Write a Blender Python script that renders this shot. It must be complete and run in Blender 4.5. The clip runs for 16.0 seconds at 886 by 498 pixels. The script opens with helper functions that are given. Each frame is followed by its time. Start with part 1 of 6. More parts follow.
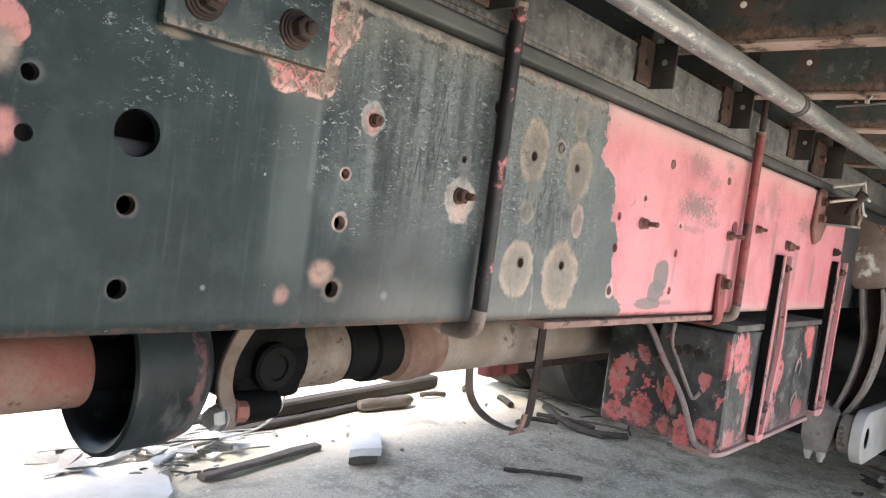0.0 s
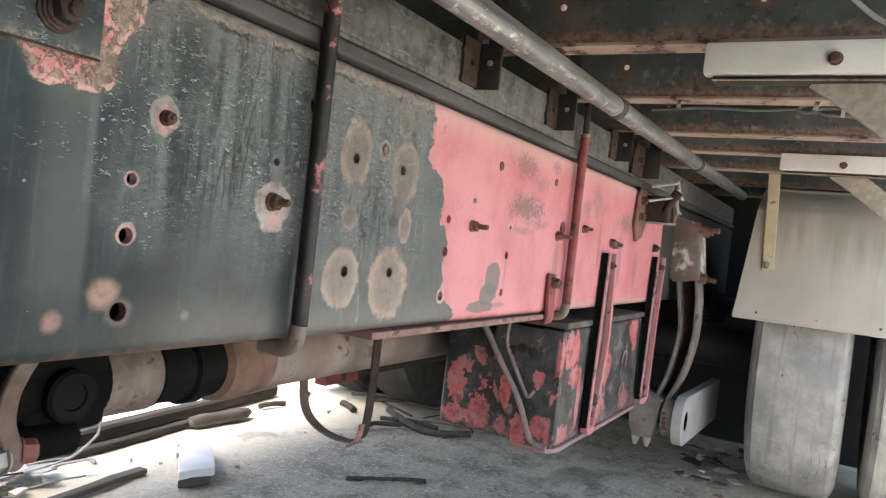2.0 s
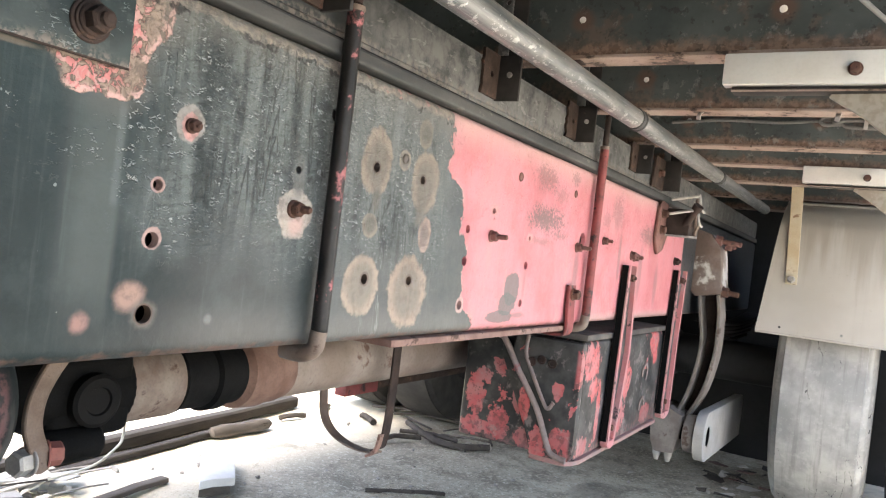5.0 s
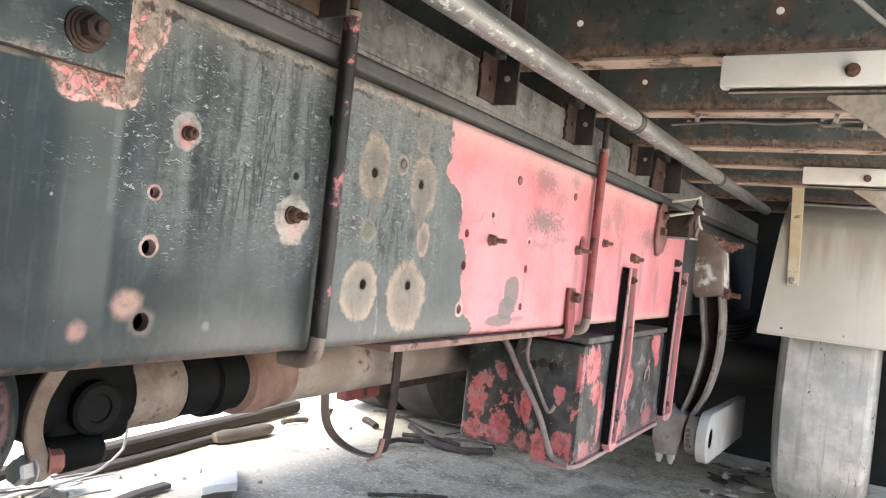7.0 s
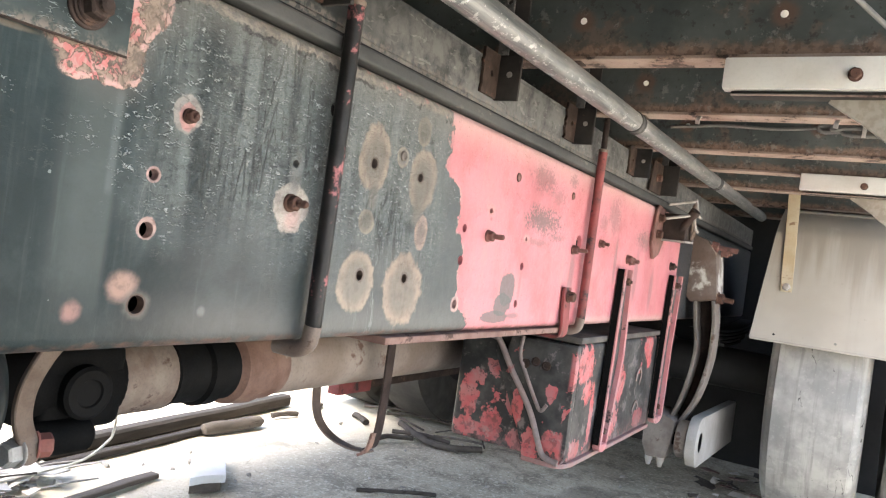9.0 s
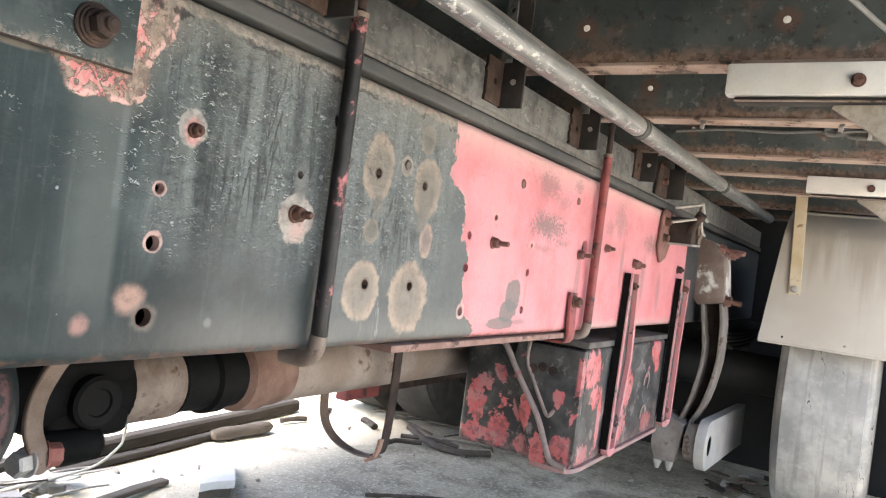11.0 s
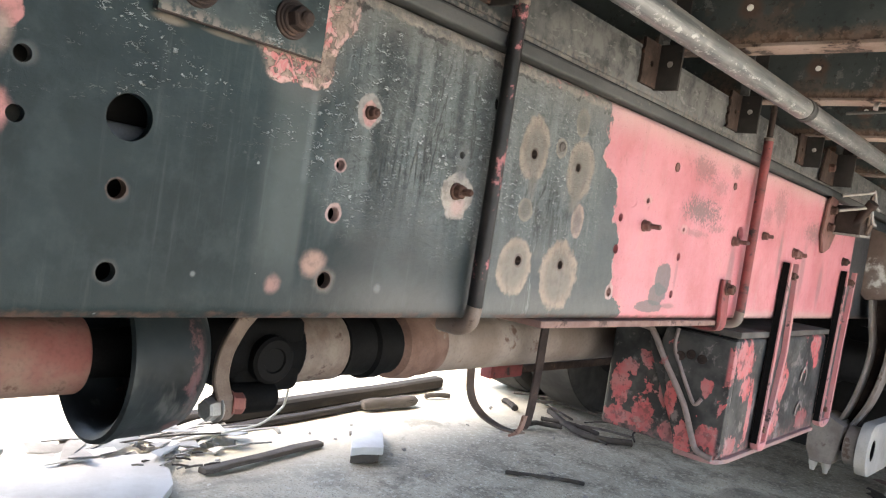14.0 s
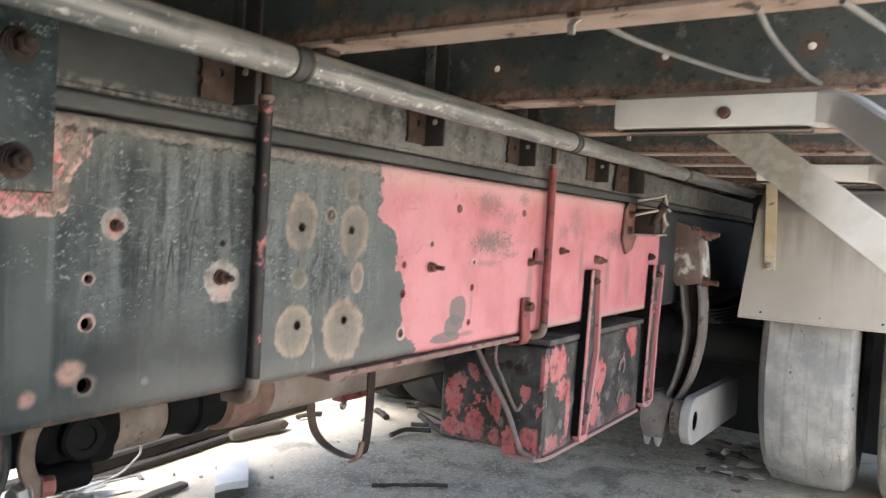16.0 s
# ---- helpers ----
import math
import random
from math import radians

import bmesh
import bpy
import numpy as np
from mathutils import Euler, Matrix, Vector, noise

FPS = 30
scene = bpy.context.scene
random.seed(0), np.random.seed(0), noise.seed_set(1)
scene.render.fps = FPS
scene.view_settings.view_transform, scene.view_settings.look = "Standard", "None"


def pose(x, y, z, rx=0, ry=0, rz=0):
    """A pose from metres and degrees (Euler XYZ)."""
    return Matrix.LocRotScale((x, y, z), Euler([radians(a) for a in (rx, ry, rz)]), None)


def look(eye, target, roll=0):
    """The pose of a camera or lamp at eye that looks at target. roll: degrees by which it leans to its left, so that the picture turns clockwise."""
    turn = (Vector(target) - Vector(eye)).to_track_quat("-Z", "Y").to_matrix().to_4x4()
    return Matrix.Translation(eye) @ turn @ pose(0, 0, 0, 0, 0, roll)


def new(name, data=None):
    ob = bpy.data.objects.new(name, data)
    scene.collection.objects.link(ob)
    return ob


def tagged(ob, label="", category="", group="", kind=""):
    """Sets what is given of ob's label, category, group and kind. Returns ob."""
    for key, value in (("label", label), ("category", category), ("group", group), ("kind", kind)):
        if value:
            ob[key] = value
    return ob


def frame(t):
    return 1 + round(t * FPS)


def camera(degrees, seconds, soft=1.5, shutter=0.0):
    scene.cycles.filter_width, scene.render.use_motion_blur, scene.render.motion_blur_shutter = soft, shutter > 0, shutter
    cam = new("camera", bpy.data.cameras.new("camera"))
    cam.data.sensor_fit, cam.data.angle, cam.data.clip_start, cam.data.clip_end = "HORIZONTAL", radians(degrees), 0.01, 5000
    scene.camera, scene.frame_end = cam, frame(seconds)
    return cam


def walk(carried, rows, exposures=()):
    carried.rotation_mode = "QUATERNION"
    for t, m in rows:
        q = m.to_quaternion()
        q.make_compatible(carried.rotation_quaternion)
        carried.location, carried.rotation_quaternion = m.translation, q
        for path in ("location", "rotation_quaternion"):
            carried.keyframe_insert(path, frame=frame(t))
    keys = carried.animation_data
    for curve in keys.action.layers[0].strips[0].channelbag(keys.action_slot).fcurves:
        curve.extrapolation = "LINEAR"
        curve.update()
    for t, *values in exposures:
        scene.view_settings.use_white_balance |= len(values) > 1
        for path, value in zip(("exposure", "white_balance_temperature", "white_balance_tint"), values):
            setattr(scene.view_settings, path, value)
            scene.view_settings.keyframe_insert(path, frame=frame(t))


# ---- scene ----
cam = camera(61.1, 16.0, soft=1.2, shutter=0.5)
EXPOSURES = [(0, 2.9, 6750, 12), (0.5, 2.87, 6750, 12), (1, 3.13, 6750, 12), (1.5, 3.0, 6750, 12), (2, 2.6, 6750, 12), (3, 2.6, 6750, 12), (3.5, 2.85, 6750, 12), (4, 3.1, 6750, 12), (4.5, 3.1, 6750, 12), (7, 3.15, 6750, 12), (9, 3.12, 6750, 12), (12, 3.1, 6750, 12), (12.5, 2.85, 6750, 12), (13.5, 2.83, 6750, 12), (14.7, 2.85, 6750, 12), (15, 2.9, 6750, 12), (15.2, 3.15, 6750, 12), (15.6, 3.05, 6750, 12), (16, 2.6, 6750, 12)]
PATH = [
    (0, (0.549, -0.084, 0.832), (-0.743, 1.441, 0.747), 7.4),
    (0.3, (0.5429, -0.0896, 0.8244), (-0.7339, 1.4473, 0.7364), 7.75),
    (0.5, (0.541, -0.084, 0.826), (-0.706, 1.476, 0.726), 7.5),
    (0.8, (0.544, -0.0688, 0.8408), (-0.6471, 1.5346, 0.7379), 7.31),
    (1, (0.535, -0.051, 0.836), (-0.56, 1.622, 0.779), 7.2),
    (1.5, (0.538, -0.03, 0.842), (-0.467, 1.699, 0.799), 6.4),
    (2, (0.538, -0.023, 0.843), (-0.419, 1.732, 0.807), 6.4),
    (2.5, (0.537, -0.024, 0.838), (-0.399, 1.743, 0.804), 6.4),
    (3, (0.539, -0.023, 0.841), (-0.399, 1.743, 0.803), 6.2),
    (3.5, (0.542, -0.027, 0.833), (-0.426, 1.723, 0.792), 6.5),
    (4, (0.543, -0.031, 0.831), (-0.449, 1.706, 0.81), 6.7),
    (4.5, (0.544, -0.03, 0.833), (-0.461, 1.699, 0.826), 6.8),
    (7, (0.549, -0.027, 0.838), (-0.466, 1.696, 0.842), 6.2),
    (7.5, (0.546, -0.024, 0.835), (-0.461, 1.704, 0.828), 6.7),
    (8, (0.545, -0.025, 0.83), (-0.46, 1.704, 0.819), 7.2),
    (8.5, (0.544, -0.026, 0.831), (-0.457, 1.706, 0.825), 7.6),
    (9, (0.544, -0.026, 0.83), (-0.457, 1.705, 0.834), 7.8),
    (11.3, (0.551, -0.03, 0.838), (-0.479, 1.685, 0.847), 7.1),
    (11.5, (0.552, -0.033, 0.838), (-0.504, 1.665, 0.83), 7.1),
    (12, (0.554, -0.044, 0.832), (-0.573, 1.607, 0.79), 7.3),
    (12.5, (0.558, -0.056, 0.827), (-0.651, 1.536, 0.765), 7.8),
    (13, (0.558, -0.063, 0.826), (-0.695, 1.493, 0.756), 8.1),
    (13.5, (0.561, -0.068, 0.826), (-0.735, 1.453, 0.749), 8.4),
    (14, (0.564, -0.071, 0.825), (-0.753, 1.432, 0.745), 8.7),
    (14.5, (0.561, -0.063, 0.824), (-0.741, 1.453, 0.746), 8.4),
    (14.8, (0.563, -0.069, 0.829), (-0.734, 1.453, 0.776), 8.6),
    (15, (0.573, -0.043, 0.858), (-0.653, 1.536, 0.787), 6.4),
    (15.1, (0.5949, -0.0416, 0.8739), (-0.6289, 1.538, 0.7909), 7.06),
    (15.2, (0.6153, -0.0445, 0.8821), (-0.5786, 1.5579, 0.7991), 6.06),
    (15.3, (0.6471, -0.0492, 0.891), (-0.5385, 1.5589, 0.8002), 5.06),
    (15.5, (0.697, -0.051, 0.911), (-0.451, 1.584, 0.822), 4),
    (15.7, (0.72, -0.0449, 0.9226), (-0.3768, 1.6259, 0.8476), 3.49),
    (15.8, (0.7241, -0.0525, 0.9235), (-0.3701, 1.62, 0.8517), 3.87),
    (16, (0.737, -0.056, 0.939), (-0.345, 1.624, 0.875), 3.3),
]
walk(cam, [(t, look(eye, target, roll)) for t, eye, target, roll in PATH], EXPOSURES)

# ---- world, sun, exposure ----
SUN_EL, SUN_AZ = 60.0, 186.0          # azimuth clockwise from +y
world = bpy.data.worlds.new("sky")
scene.world = world
world.use_nodes = True
wn = world.node_tree
sky = wn.nodes.new("ShaderNodeTexSky")
sky.sky_type = "NISHITA"
sky.sun_disc = False
sky.sun_elevation, sky.sun_rotation = radians(SUN_EL), radians(SUN_AZ)
sky.air_density, sky.dust_density = 1.0, 3.0
wn.links.new(sky.outputs[0], wn.nodes["Background"].inputs[0])
wn.nodes["Background"].inputs[1].default_value = 0.15
sun = new("sun", bpy.data.lights.new("sun", "SUN"))
sun.data.energy, sun.data.angle, sun.data.color = 1.8, radians(35), (1.0, 0.95, 0.88)
sun_way = Vector((math.sin(radians(SUN_AZ)) * math.cos(radians(SUN_EL)),
                  math.cos(radians(SUN_AZ)) * math.cos(radians(SUN_EL)), math.sin(radians(SUN_EL))))
sun.matrix_world = look(tuple(sun_way * 30), (0, 0, 0))

# ---- material tools ----


class Nodes:
    """A node material under construction."""

    def __init__(self, name, rough=0.6, metal=0.0):
        self.mat = bpy.data.materials.new(name)
        self.mat.use_nodes = True
        self.t = self.mat.node_tree
        self.bsdf = self.t.nodes["Principled BSDF"]
        self.bsdf.inputs["Roughness"].default_value = rough
        self.bsdf.inputs["Metallic"].default_value = metal
        self.bsdf.inputs["Specular IOR Level"].default_value = 0.28
        self.co = self.t.nodes.new("ShaderNodeTexCoord").outputs["Object"]

    def put(self, socket, value):
        if isinstance(value, bpy.types.NodeSocket):
            self.t.links.new(value, socket)
        elif hasattr(value, "__len__") and len(value) == 3 and socket.type == "RGBA":
            socket.default_value = (*value, 1)
        else:
            socket.default_value = value

    def scaled(self, x, y, z, shift=(0, 0, 0)):
        n = self.t.nodes.new("ShaderNodeMapping")
        n.inputs["Scale"].default_value, n.inputs["Location"].default_value = (x, y, z), shift
        self.t.links.new(self.co, n.inputs["Vector"])
        return n.outputs[0]

    def noise(self, scale, detail=4, rough=0.55, vec=None, distortion=0.0):
        n = self.t.nodes.new("ShaderNodeTexNoise")
        self.put(n.inputs["Vector"], vec or self.co)
        for key, v in (("Scale", scale), ("Detail", detail), ("Roughness", rough), ("Distortion", distortion)):
            n.inputs[key].default_value = v
        return n.outputs["Fac"]

    def cells(self, scale, vec=None, out="Distance", feature="F1"):
        n = self.t.nodes.new("ShaderNodeTexVoronoi")
        n.feature = feature
        self.put(n.inputs["Vector"], vec or self.co)
        n.inputs["Scale"].default_value = scale
        return n.outputs[out]

    def op(self, kind, a, b=0.0, c=0.0):
        n = self.t.nodes.new("ShaderNodeMath")
        n.operation = kind
        for s, v in zip(n.inputs, (a, b, c)):
            self.put(s, v)
        return n.outputs[0]

    def step(self, value, low, high):
        """0 below low, 1 above high, smooth between; low may be above high."""
        n = self.t.nodes.new("ShaderNodeMapRange")
        n.interpolation_type = "SMOOTHSTEP"
        flip = low > high
        a, b = (high, low) if flip else (low, high)
        for s, v in zip(n.inputs, (value, a, b, 1.0 if flip else 0.0, 0.0 if flip else 1.0)):
            self.put(s, v)
        return n.outputs[0]

    def mix(self, fac, a, b):
        n = self.t.nodes.new("ShaderNodeMix")
        n.data_type = "RGBA"
        self.put(n.inputs[0], fac)
        self.put(n.inputs[6], a)
        self.put(n.inputs[7], b)
        return n.outputs[2]

    def axes(self):
        n = self.t.nodes.new("ShaderNodeSeparateXYZ")
        self.t.links.new(self.co, n.inputs[0])
        return n.outputs

    def along(self, way):
        """The place along one direction."""
        n = self.t.nodes.new("ShaderNodeVectorMath")
        n.operation = "DOT_PRODUCT"
        self.t.links.new(self.co, n.inputs[0])
        n.inputs[1].default_value = way
        return n.outputs["Value"]

    def done(self, colour, rough=None, height=None, bump=0.3, depth=0.002, metal=None):
        self.put(self.bsdf.inputs["Base Color"], colour)
        if rough is not None:
            self.put(self.bsdf.inputs["Roughness"], rough)
        if metal is not None:
            self.put(self.bsdf.inputs["Metallic"], metal)
        if height is not None:
            n = self.t.nodes.new("ShaderNodeBump")
            n.inputs["Strength"].default_value, n.inputs["Distance"].default_value = bump, depth
            self.put(n.inputs["Height"], height)
            self.t.links.new(n.outputs[0], self.bsdf.inputs["Normal"])
        return self.mat


def worn(name, base, other, third, scale=6.0, amount=0.5, rough=0.6, metal=0.0, spots=45.0, bump=0.3, stretch=(1, 1, 1), seed=0.0, gloss=0.28):
    """A worn surface: two tones in large clouds, a third in small ragged spots, fine grain."""
    n = Nodes(name, rough, metal)
    n.bsdf.inputs["Specular IOR Level"].default_value = gloss
    v = n.scaled(*stretch, shift=(seed, seed * 1.7, seed * 0.6))
    big = n.noise(scale, 6, 0.6, v)
    small = n.noise(spots, 5, 0.65, v)
    grain = n.noise(spots * 7, 2, 0.5, v)
    col = n.mix(n.step(big, 0.35, 0.65), base, other)
    mask = n.step(n.op("ADD", n.op("MULTIPLY", big, 0.5), n.op("MULTIPLY", small, 0.5)), 0.68 - 0.25 * amount, 0.74 - 0.25 * amount)
    col = n.mix(mask, col, third)
    col = n.mix(n.op("MULTIPLY", n.step(grain, 0.45, 0.75), 0.16 if max(base) < 0.45 else 0.05), col, (0.02, 0.02, 0.02))
    r = n.op("ADD", n.op("MULTIPLY", small, 0.25), rough - 0.12)
    h = n.op("ADD", n.op("MULTIPLY", mask, -0.5), n.op("ADD", n.op("MULTIPLY", small, 0.6), n.op("MULTIPLY", grain, 0.3)))
    return n.done(col, r, h, bump)


GREEN, GREEN_LIGHT = (0.0045, 0.0115, 0.0132), (0.0140, 0.0260, 0.0280)
RED, PINK, RUST, BARE = (0.62, 0.09, 0.085), (0.60, 0.19, 0.175), (0.17, 0.075, 0.045), (0.24, 0.19, 0.145)


def rail_paint():
    """Green-grey paint with drips and curled chips, a red primer field with a ragged edge, and bare patches round the holes."""
    n = Nodes("rail_paint", 0.45)
    y, z = n.along((0, 1, 0)), n.along((0, 0, 1))

    def oval(py, pz, ry, rz):
        a = n.op("POWER", n.op("DIVIDE", n.op("SUBTRACT", y, py), ry), 2.0)
        return n.op("SQRT", n.op("ADD", a, n.op("POWER", n.op("DIVIDE", n.op("SUBTRACT", z, pz), rz), 2.0)))

    def jitter(value, source, amount):
        return n.op("ADD", value, n.op("MULTIPLY", n.op("SUBTRACT", source, 0.5), amount))

    clouds = n.noise(5.0, 5, 0.6)
    drip = n.noise(1.0, 5, 0.6, n.scaled(30, 60, 4))
    fine = n.noise(90.0, 4, 0.65)
    ragged = n.noise(28.0, 5, 0.7)
    coarse = n.noise(42.0, 3, 0.6, n.scaled(1, 1, 1, (6, 4, 2)))
    col = n.mix(n.step(clouds, 0.35, 0.68), GREEN, GREEN_LIGHT)
    col = n.mix(n.op("MULTIPLY", n.step(n.noise(19.0, 5, 0.65), 0.45, 0.70), 0.30), col, (0.042, 0.062, 0.064))
    col = n.mix(n.op("MULTIPLY", n.step(drip, 0.54, 0.74), 0.30), col, (0.080, 0.10, 0.10))
    # a pale band, sharper on its far edge
    pale = n.op("MULTIPLY", n.step(jitter(y, drip, 0.012), 0.306, 0.340), n.step(jitter(y, drip, 0.008), 0.373, 0.363))
    pale = n.op("MULTIPLY", pale, n.op("MULTIPLY", n.step(z, 0.940, 0.905), n.step(z, 0.715, 0.790)))
    col = n.mix(n.op("MULTIPLY", pale, 0.36), col, (0.120, 0.140, 0.132))
    edge_run = n.op("MULTIPLY", n.op("MULTIPLY", n.step(y, 0.358, 0.362), n.step(y, 0.369, 0.365)), n.op("MULTIPLY", n.step(z, 0.93, 0.915), n.step(z, 0.835, 0.845)))
    col = n.mix(n.op("MULTIPLY", edge_run, 0.16), col, (0.22, 0.25, 0.25))
    # greyer paint from the rod to the red field, palest under the top edge; part of it is sheen put into the colour
    dusty = n.op("MULTIPLY", n.step(jitter(y, clouds, 0.10), 0.585, 0.665), n.op("ADD", n.op("MULTIPLY", n.step(jitter(z, clouds, 0.12), 0.90, 1.01), 0.38), 0.36))
    col = n.mix(dusty, col, n.mix(n.step(n.noise(12.0, 4, 0.6), 0.35, 0.65), (0.066, 0.073, 0.073), (0.105, 0.110, 0.106)))
    # lower margin paled as well, partly for floor sheen put into the colour
    hem = n.op("MULTIPLY", n.step(jitter(z, clouds, 0.05), 0.765, 0.722), n.step(jitter(y, clouds, 0.15), 0.30, 0.48))
    col = n.mix(n.op("MULTIPLY", hem, 0.30), col, (0.150, 0.148, 0.140))
    # streaked grey over the blistered stretch: its sheen put into the colour
    streaks = n.noise(1.0, 4, 0.6, n.scaled(26, 34, 3.0, (2, 5, 1)), 0.3)
    blister = n.op("MULTIPLY", n.step(jitter(y, clouds, 0.10), 0.372, 0.43), n.step(y, 0.93, 0.84))
    zone = n.op("MULTIPLY", blister, n.step(jitter(z, clouds, 0.14), 0.765, 0.86))
    grey = n.op("MULTIPLY", zone, n.op("ADD", n.op("MULTIPLY", n.step(streaks, 0.34, 0.62), 0.7), 0.18))
    col = n.mix(n.op("MULTIPLY", grey, 0.80), col, (0.165, 0.188, 0.184))
    blot = n.noise(1.0, 4, 0.65, n.scaled(34, 30, 52, (4, 1, 7)), 0.4)
    col = n.mix(n.op("MULTIPLY", n.step(blot, 0.46, 0.32), n.op("ADD", n.op("MULTIPLY", zone, 0.55), 0.10)), col, (0.014, 0.021, 0.023))
    # crazing darkened in its dips and lightened on ridges: relief shade in the colour
    craze = n.noise(1.0, 5, 0.7, n.scaled(150, 120, 190), 0.9)
    col = n.mix(n.op("MULTIPLY", n.step(craze, 0.47, 0.38), n.op("MULTIPLY", zone, 0.55)), col, (0.010, 0.014, 0.016))
    col = n.mix(n.op("MULTIPLY", n.step(craze, 0.56, 0.63), n.op("MULTIPLY", zone, 0.30)), col, (0.17, 0.19, 0.19))
    # curled chips: short bright arcs, each with its small shadow painted just below, dense in patches
    left = n.op("MULTIPLY", n.step(jitter(z, clouds, 0.10), 0.845, 0.905), n.step(n.noise(16.0, 3, 0.6, n.scaled(1, 0.7, 1.5, (2, 2, 5))), 0.47, 0.62))
    near_band = n.op("MULTIPLY", n.op("MULTIPLY", n.step(y, 0.355, 0.375), n.step(y, 0.47, 0.42)), n.step(z, 0.79, 0.84))
    dense = n.op("MULTIPLY", n.step(n.noise(17.0, 4, 0.65, n.scaled(1, 1, 1, (3, 7, 1))), 0.40, 0.58), n.op("MAXIMUM", zone, near_band))
    dense = n.op("MAXIMUM", dense, n.op("MULTIPLY", left, 0.62))
    arcs = None
    for dz, dark in ((0.0013, True), (0.0, False)):
        arc = n.noise(1.0, 2, 0.5, n.scaled(150, 130, 300, (9, 2, 4 + dz * 300)), 1.0)
        gate = n.noise(1.0, 3, 0.6, n.scaled(120, 95, 180, (1, 8, 3 + dz * 180)), 0.4)
        hit = n.op("MULTIPLY", n.step(n.op("ABSOLUTE", n.op("SUBTRACT", arc, 0.53)), 0.048, 0.020), n.step(gate, 0.525, 0.585))
        hit = n.op("MULTIPLY", hit, dense)
        col = n.mix(n.op("MULTIPLY", hit, 0.75 if dark else 0.85), col, (0.005, 0.007, 0.008) if dark else (0.49, 0.525, 0.525))
        arcs = hit
    tiny = n.step(n.noise(1.0, 2, 0.5, n.scaled(230, 210, 330, (3, 3, 8)), 0.8), 0.66, 0.72)
    col = n.mix(n.op("MULTIPLY", n.op("MULTIPLY", tiny, zone), 0.55), col, (0.28, 0.31, 0.31))
    lone = n.op("MULTIPLY", n.step(n.noise(130.0, 1, 0.4, n.scaled(1, 1, 1, (8, 8, 1))), 0.80, 0.83), n.step(y, 0.9, 0.8))
    col = n.mix(n.op("MULTIPLY", lone, 0.6), col, (0.26, 0.30, 0.30))
    # long thin runs of paint, some dark and some pale
    run = n.noise(1.0, 3, 0.6, n.scaled(50, 46, 5, (1, 6, 2)), 0.8)
    gap = n.op("MULTIPLY", zone, n.step(n.noise(6.0, 2, 0.5), 0.45, 0.6))
    runs = n.op("MULTIPLY", n.step(n.op("ABSOLUTE", n.op("SUBTRACT", run, 0.5)), 0.022, 0.008), gap)
    col = n.mix(n.op("MULTIPLY", runs, 0.7), col, (0.012, 0.015, 0.015))
    light_runs = n.op("MULTIPLY", n.step(n.op("ABSOLUTE", n.op("SUBTRACT", run, 0.575)), 0.016, 0.006), n.op("MULTIPLY", blister, n.step(n.noise(7.0, 2, 0.5, n.scaled(1, 1, 0.5, (4, 4, 4))), 0.47, 0.6)))
    col = n.mix(n.op("MULTIPLY", light_runs, 0.40), col, (0.22, 0.245, 0.24))
    dents = n.op("MULTIPLY", craze, n.op("ADD", n.op("MULTIPLY", zone, 0.70), 0.06))
    # red field, its edge stepping out as it goes down
    line = n.op("ADD", n.op("MULTIPLY", n.step(z, 0.948, 0.915), 0.052), 0.896)
    line = n.op("ADD", line, n.op("MULTIPLY", n.step(z, 0.880, 0.825), 0.024))
    line = n.op("ADD", line, n.op("MULTIPLY", n.step(z, 0.758, 0.722), 0.045))
    edge = n.op("ADD", n.op("SUBTRACT", y, line), n.op("ADD", n.op("MULTIPLY", n.op("SUBTRACT", ragged, 0.5), 0.034), n.op("MULTIPLY", n.op("SUBTRACT", fine, 0.5), 0.040)))
    red = n.step(edge, -0.001, 0.001)
    redcol = n.mix(n.step(n.noise(7.0, 5, 0.6), 0.4, 0.65), (0.46, 0.176, 0.198), (0.385, 0.120, 0.135))
    redcol = n.mix(n.step(jitter(z, clouds, 0.05), 0.975, 1.045), redcol, (0.46, 0.30, 0.285))
    scuffs = n.op("MULTIPLY", n.step(n.noise(60.0, 5, 0.7), 0.56, 0.64), n.step(n.noise(6.0, 2, 0.5, n.scaled(1, 1, 1, (2.2, 0.4, 0.3))), 0.52, 0.66))
    redcol = n.mix(n.op("MULTIPLY", scuffs, 0.65), redcol, (0.24, 0.09, 0.08))
    wash = n.noise(1.0, 4, 0.6, n.scaled(20, 26, 3.5, (7, 1, 3)))
    redcol = n.mix(n.op("MULTIPLY", n.step(wash, 0.52, 0.74), 0.34), redcol, (0.33, 0.185, 0.185))
    grime = n.noise(1.0, 4, 0.65, n.scaled(12, 14, 5, (3, 3, 3)))
    redcol = n.mix(n.op("MULTIPLY", n.step(grime, 0.52, 0.70), 0.30), redcol, (0.42, 0.22, 0.20))
    redcol = n.mix(n.op("MULTIPLY", n.step(n.noise(210.0, 3, 0.65), 0.63, 0.69), 0.7), redcol, (0.17, 0.075, 0.07))
    grit = n.noise(165.0, 5, 0.75)
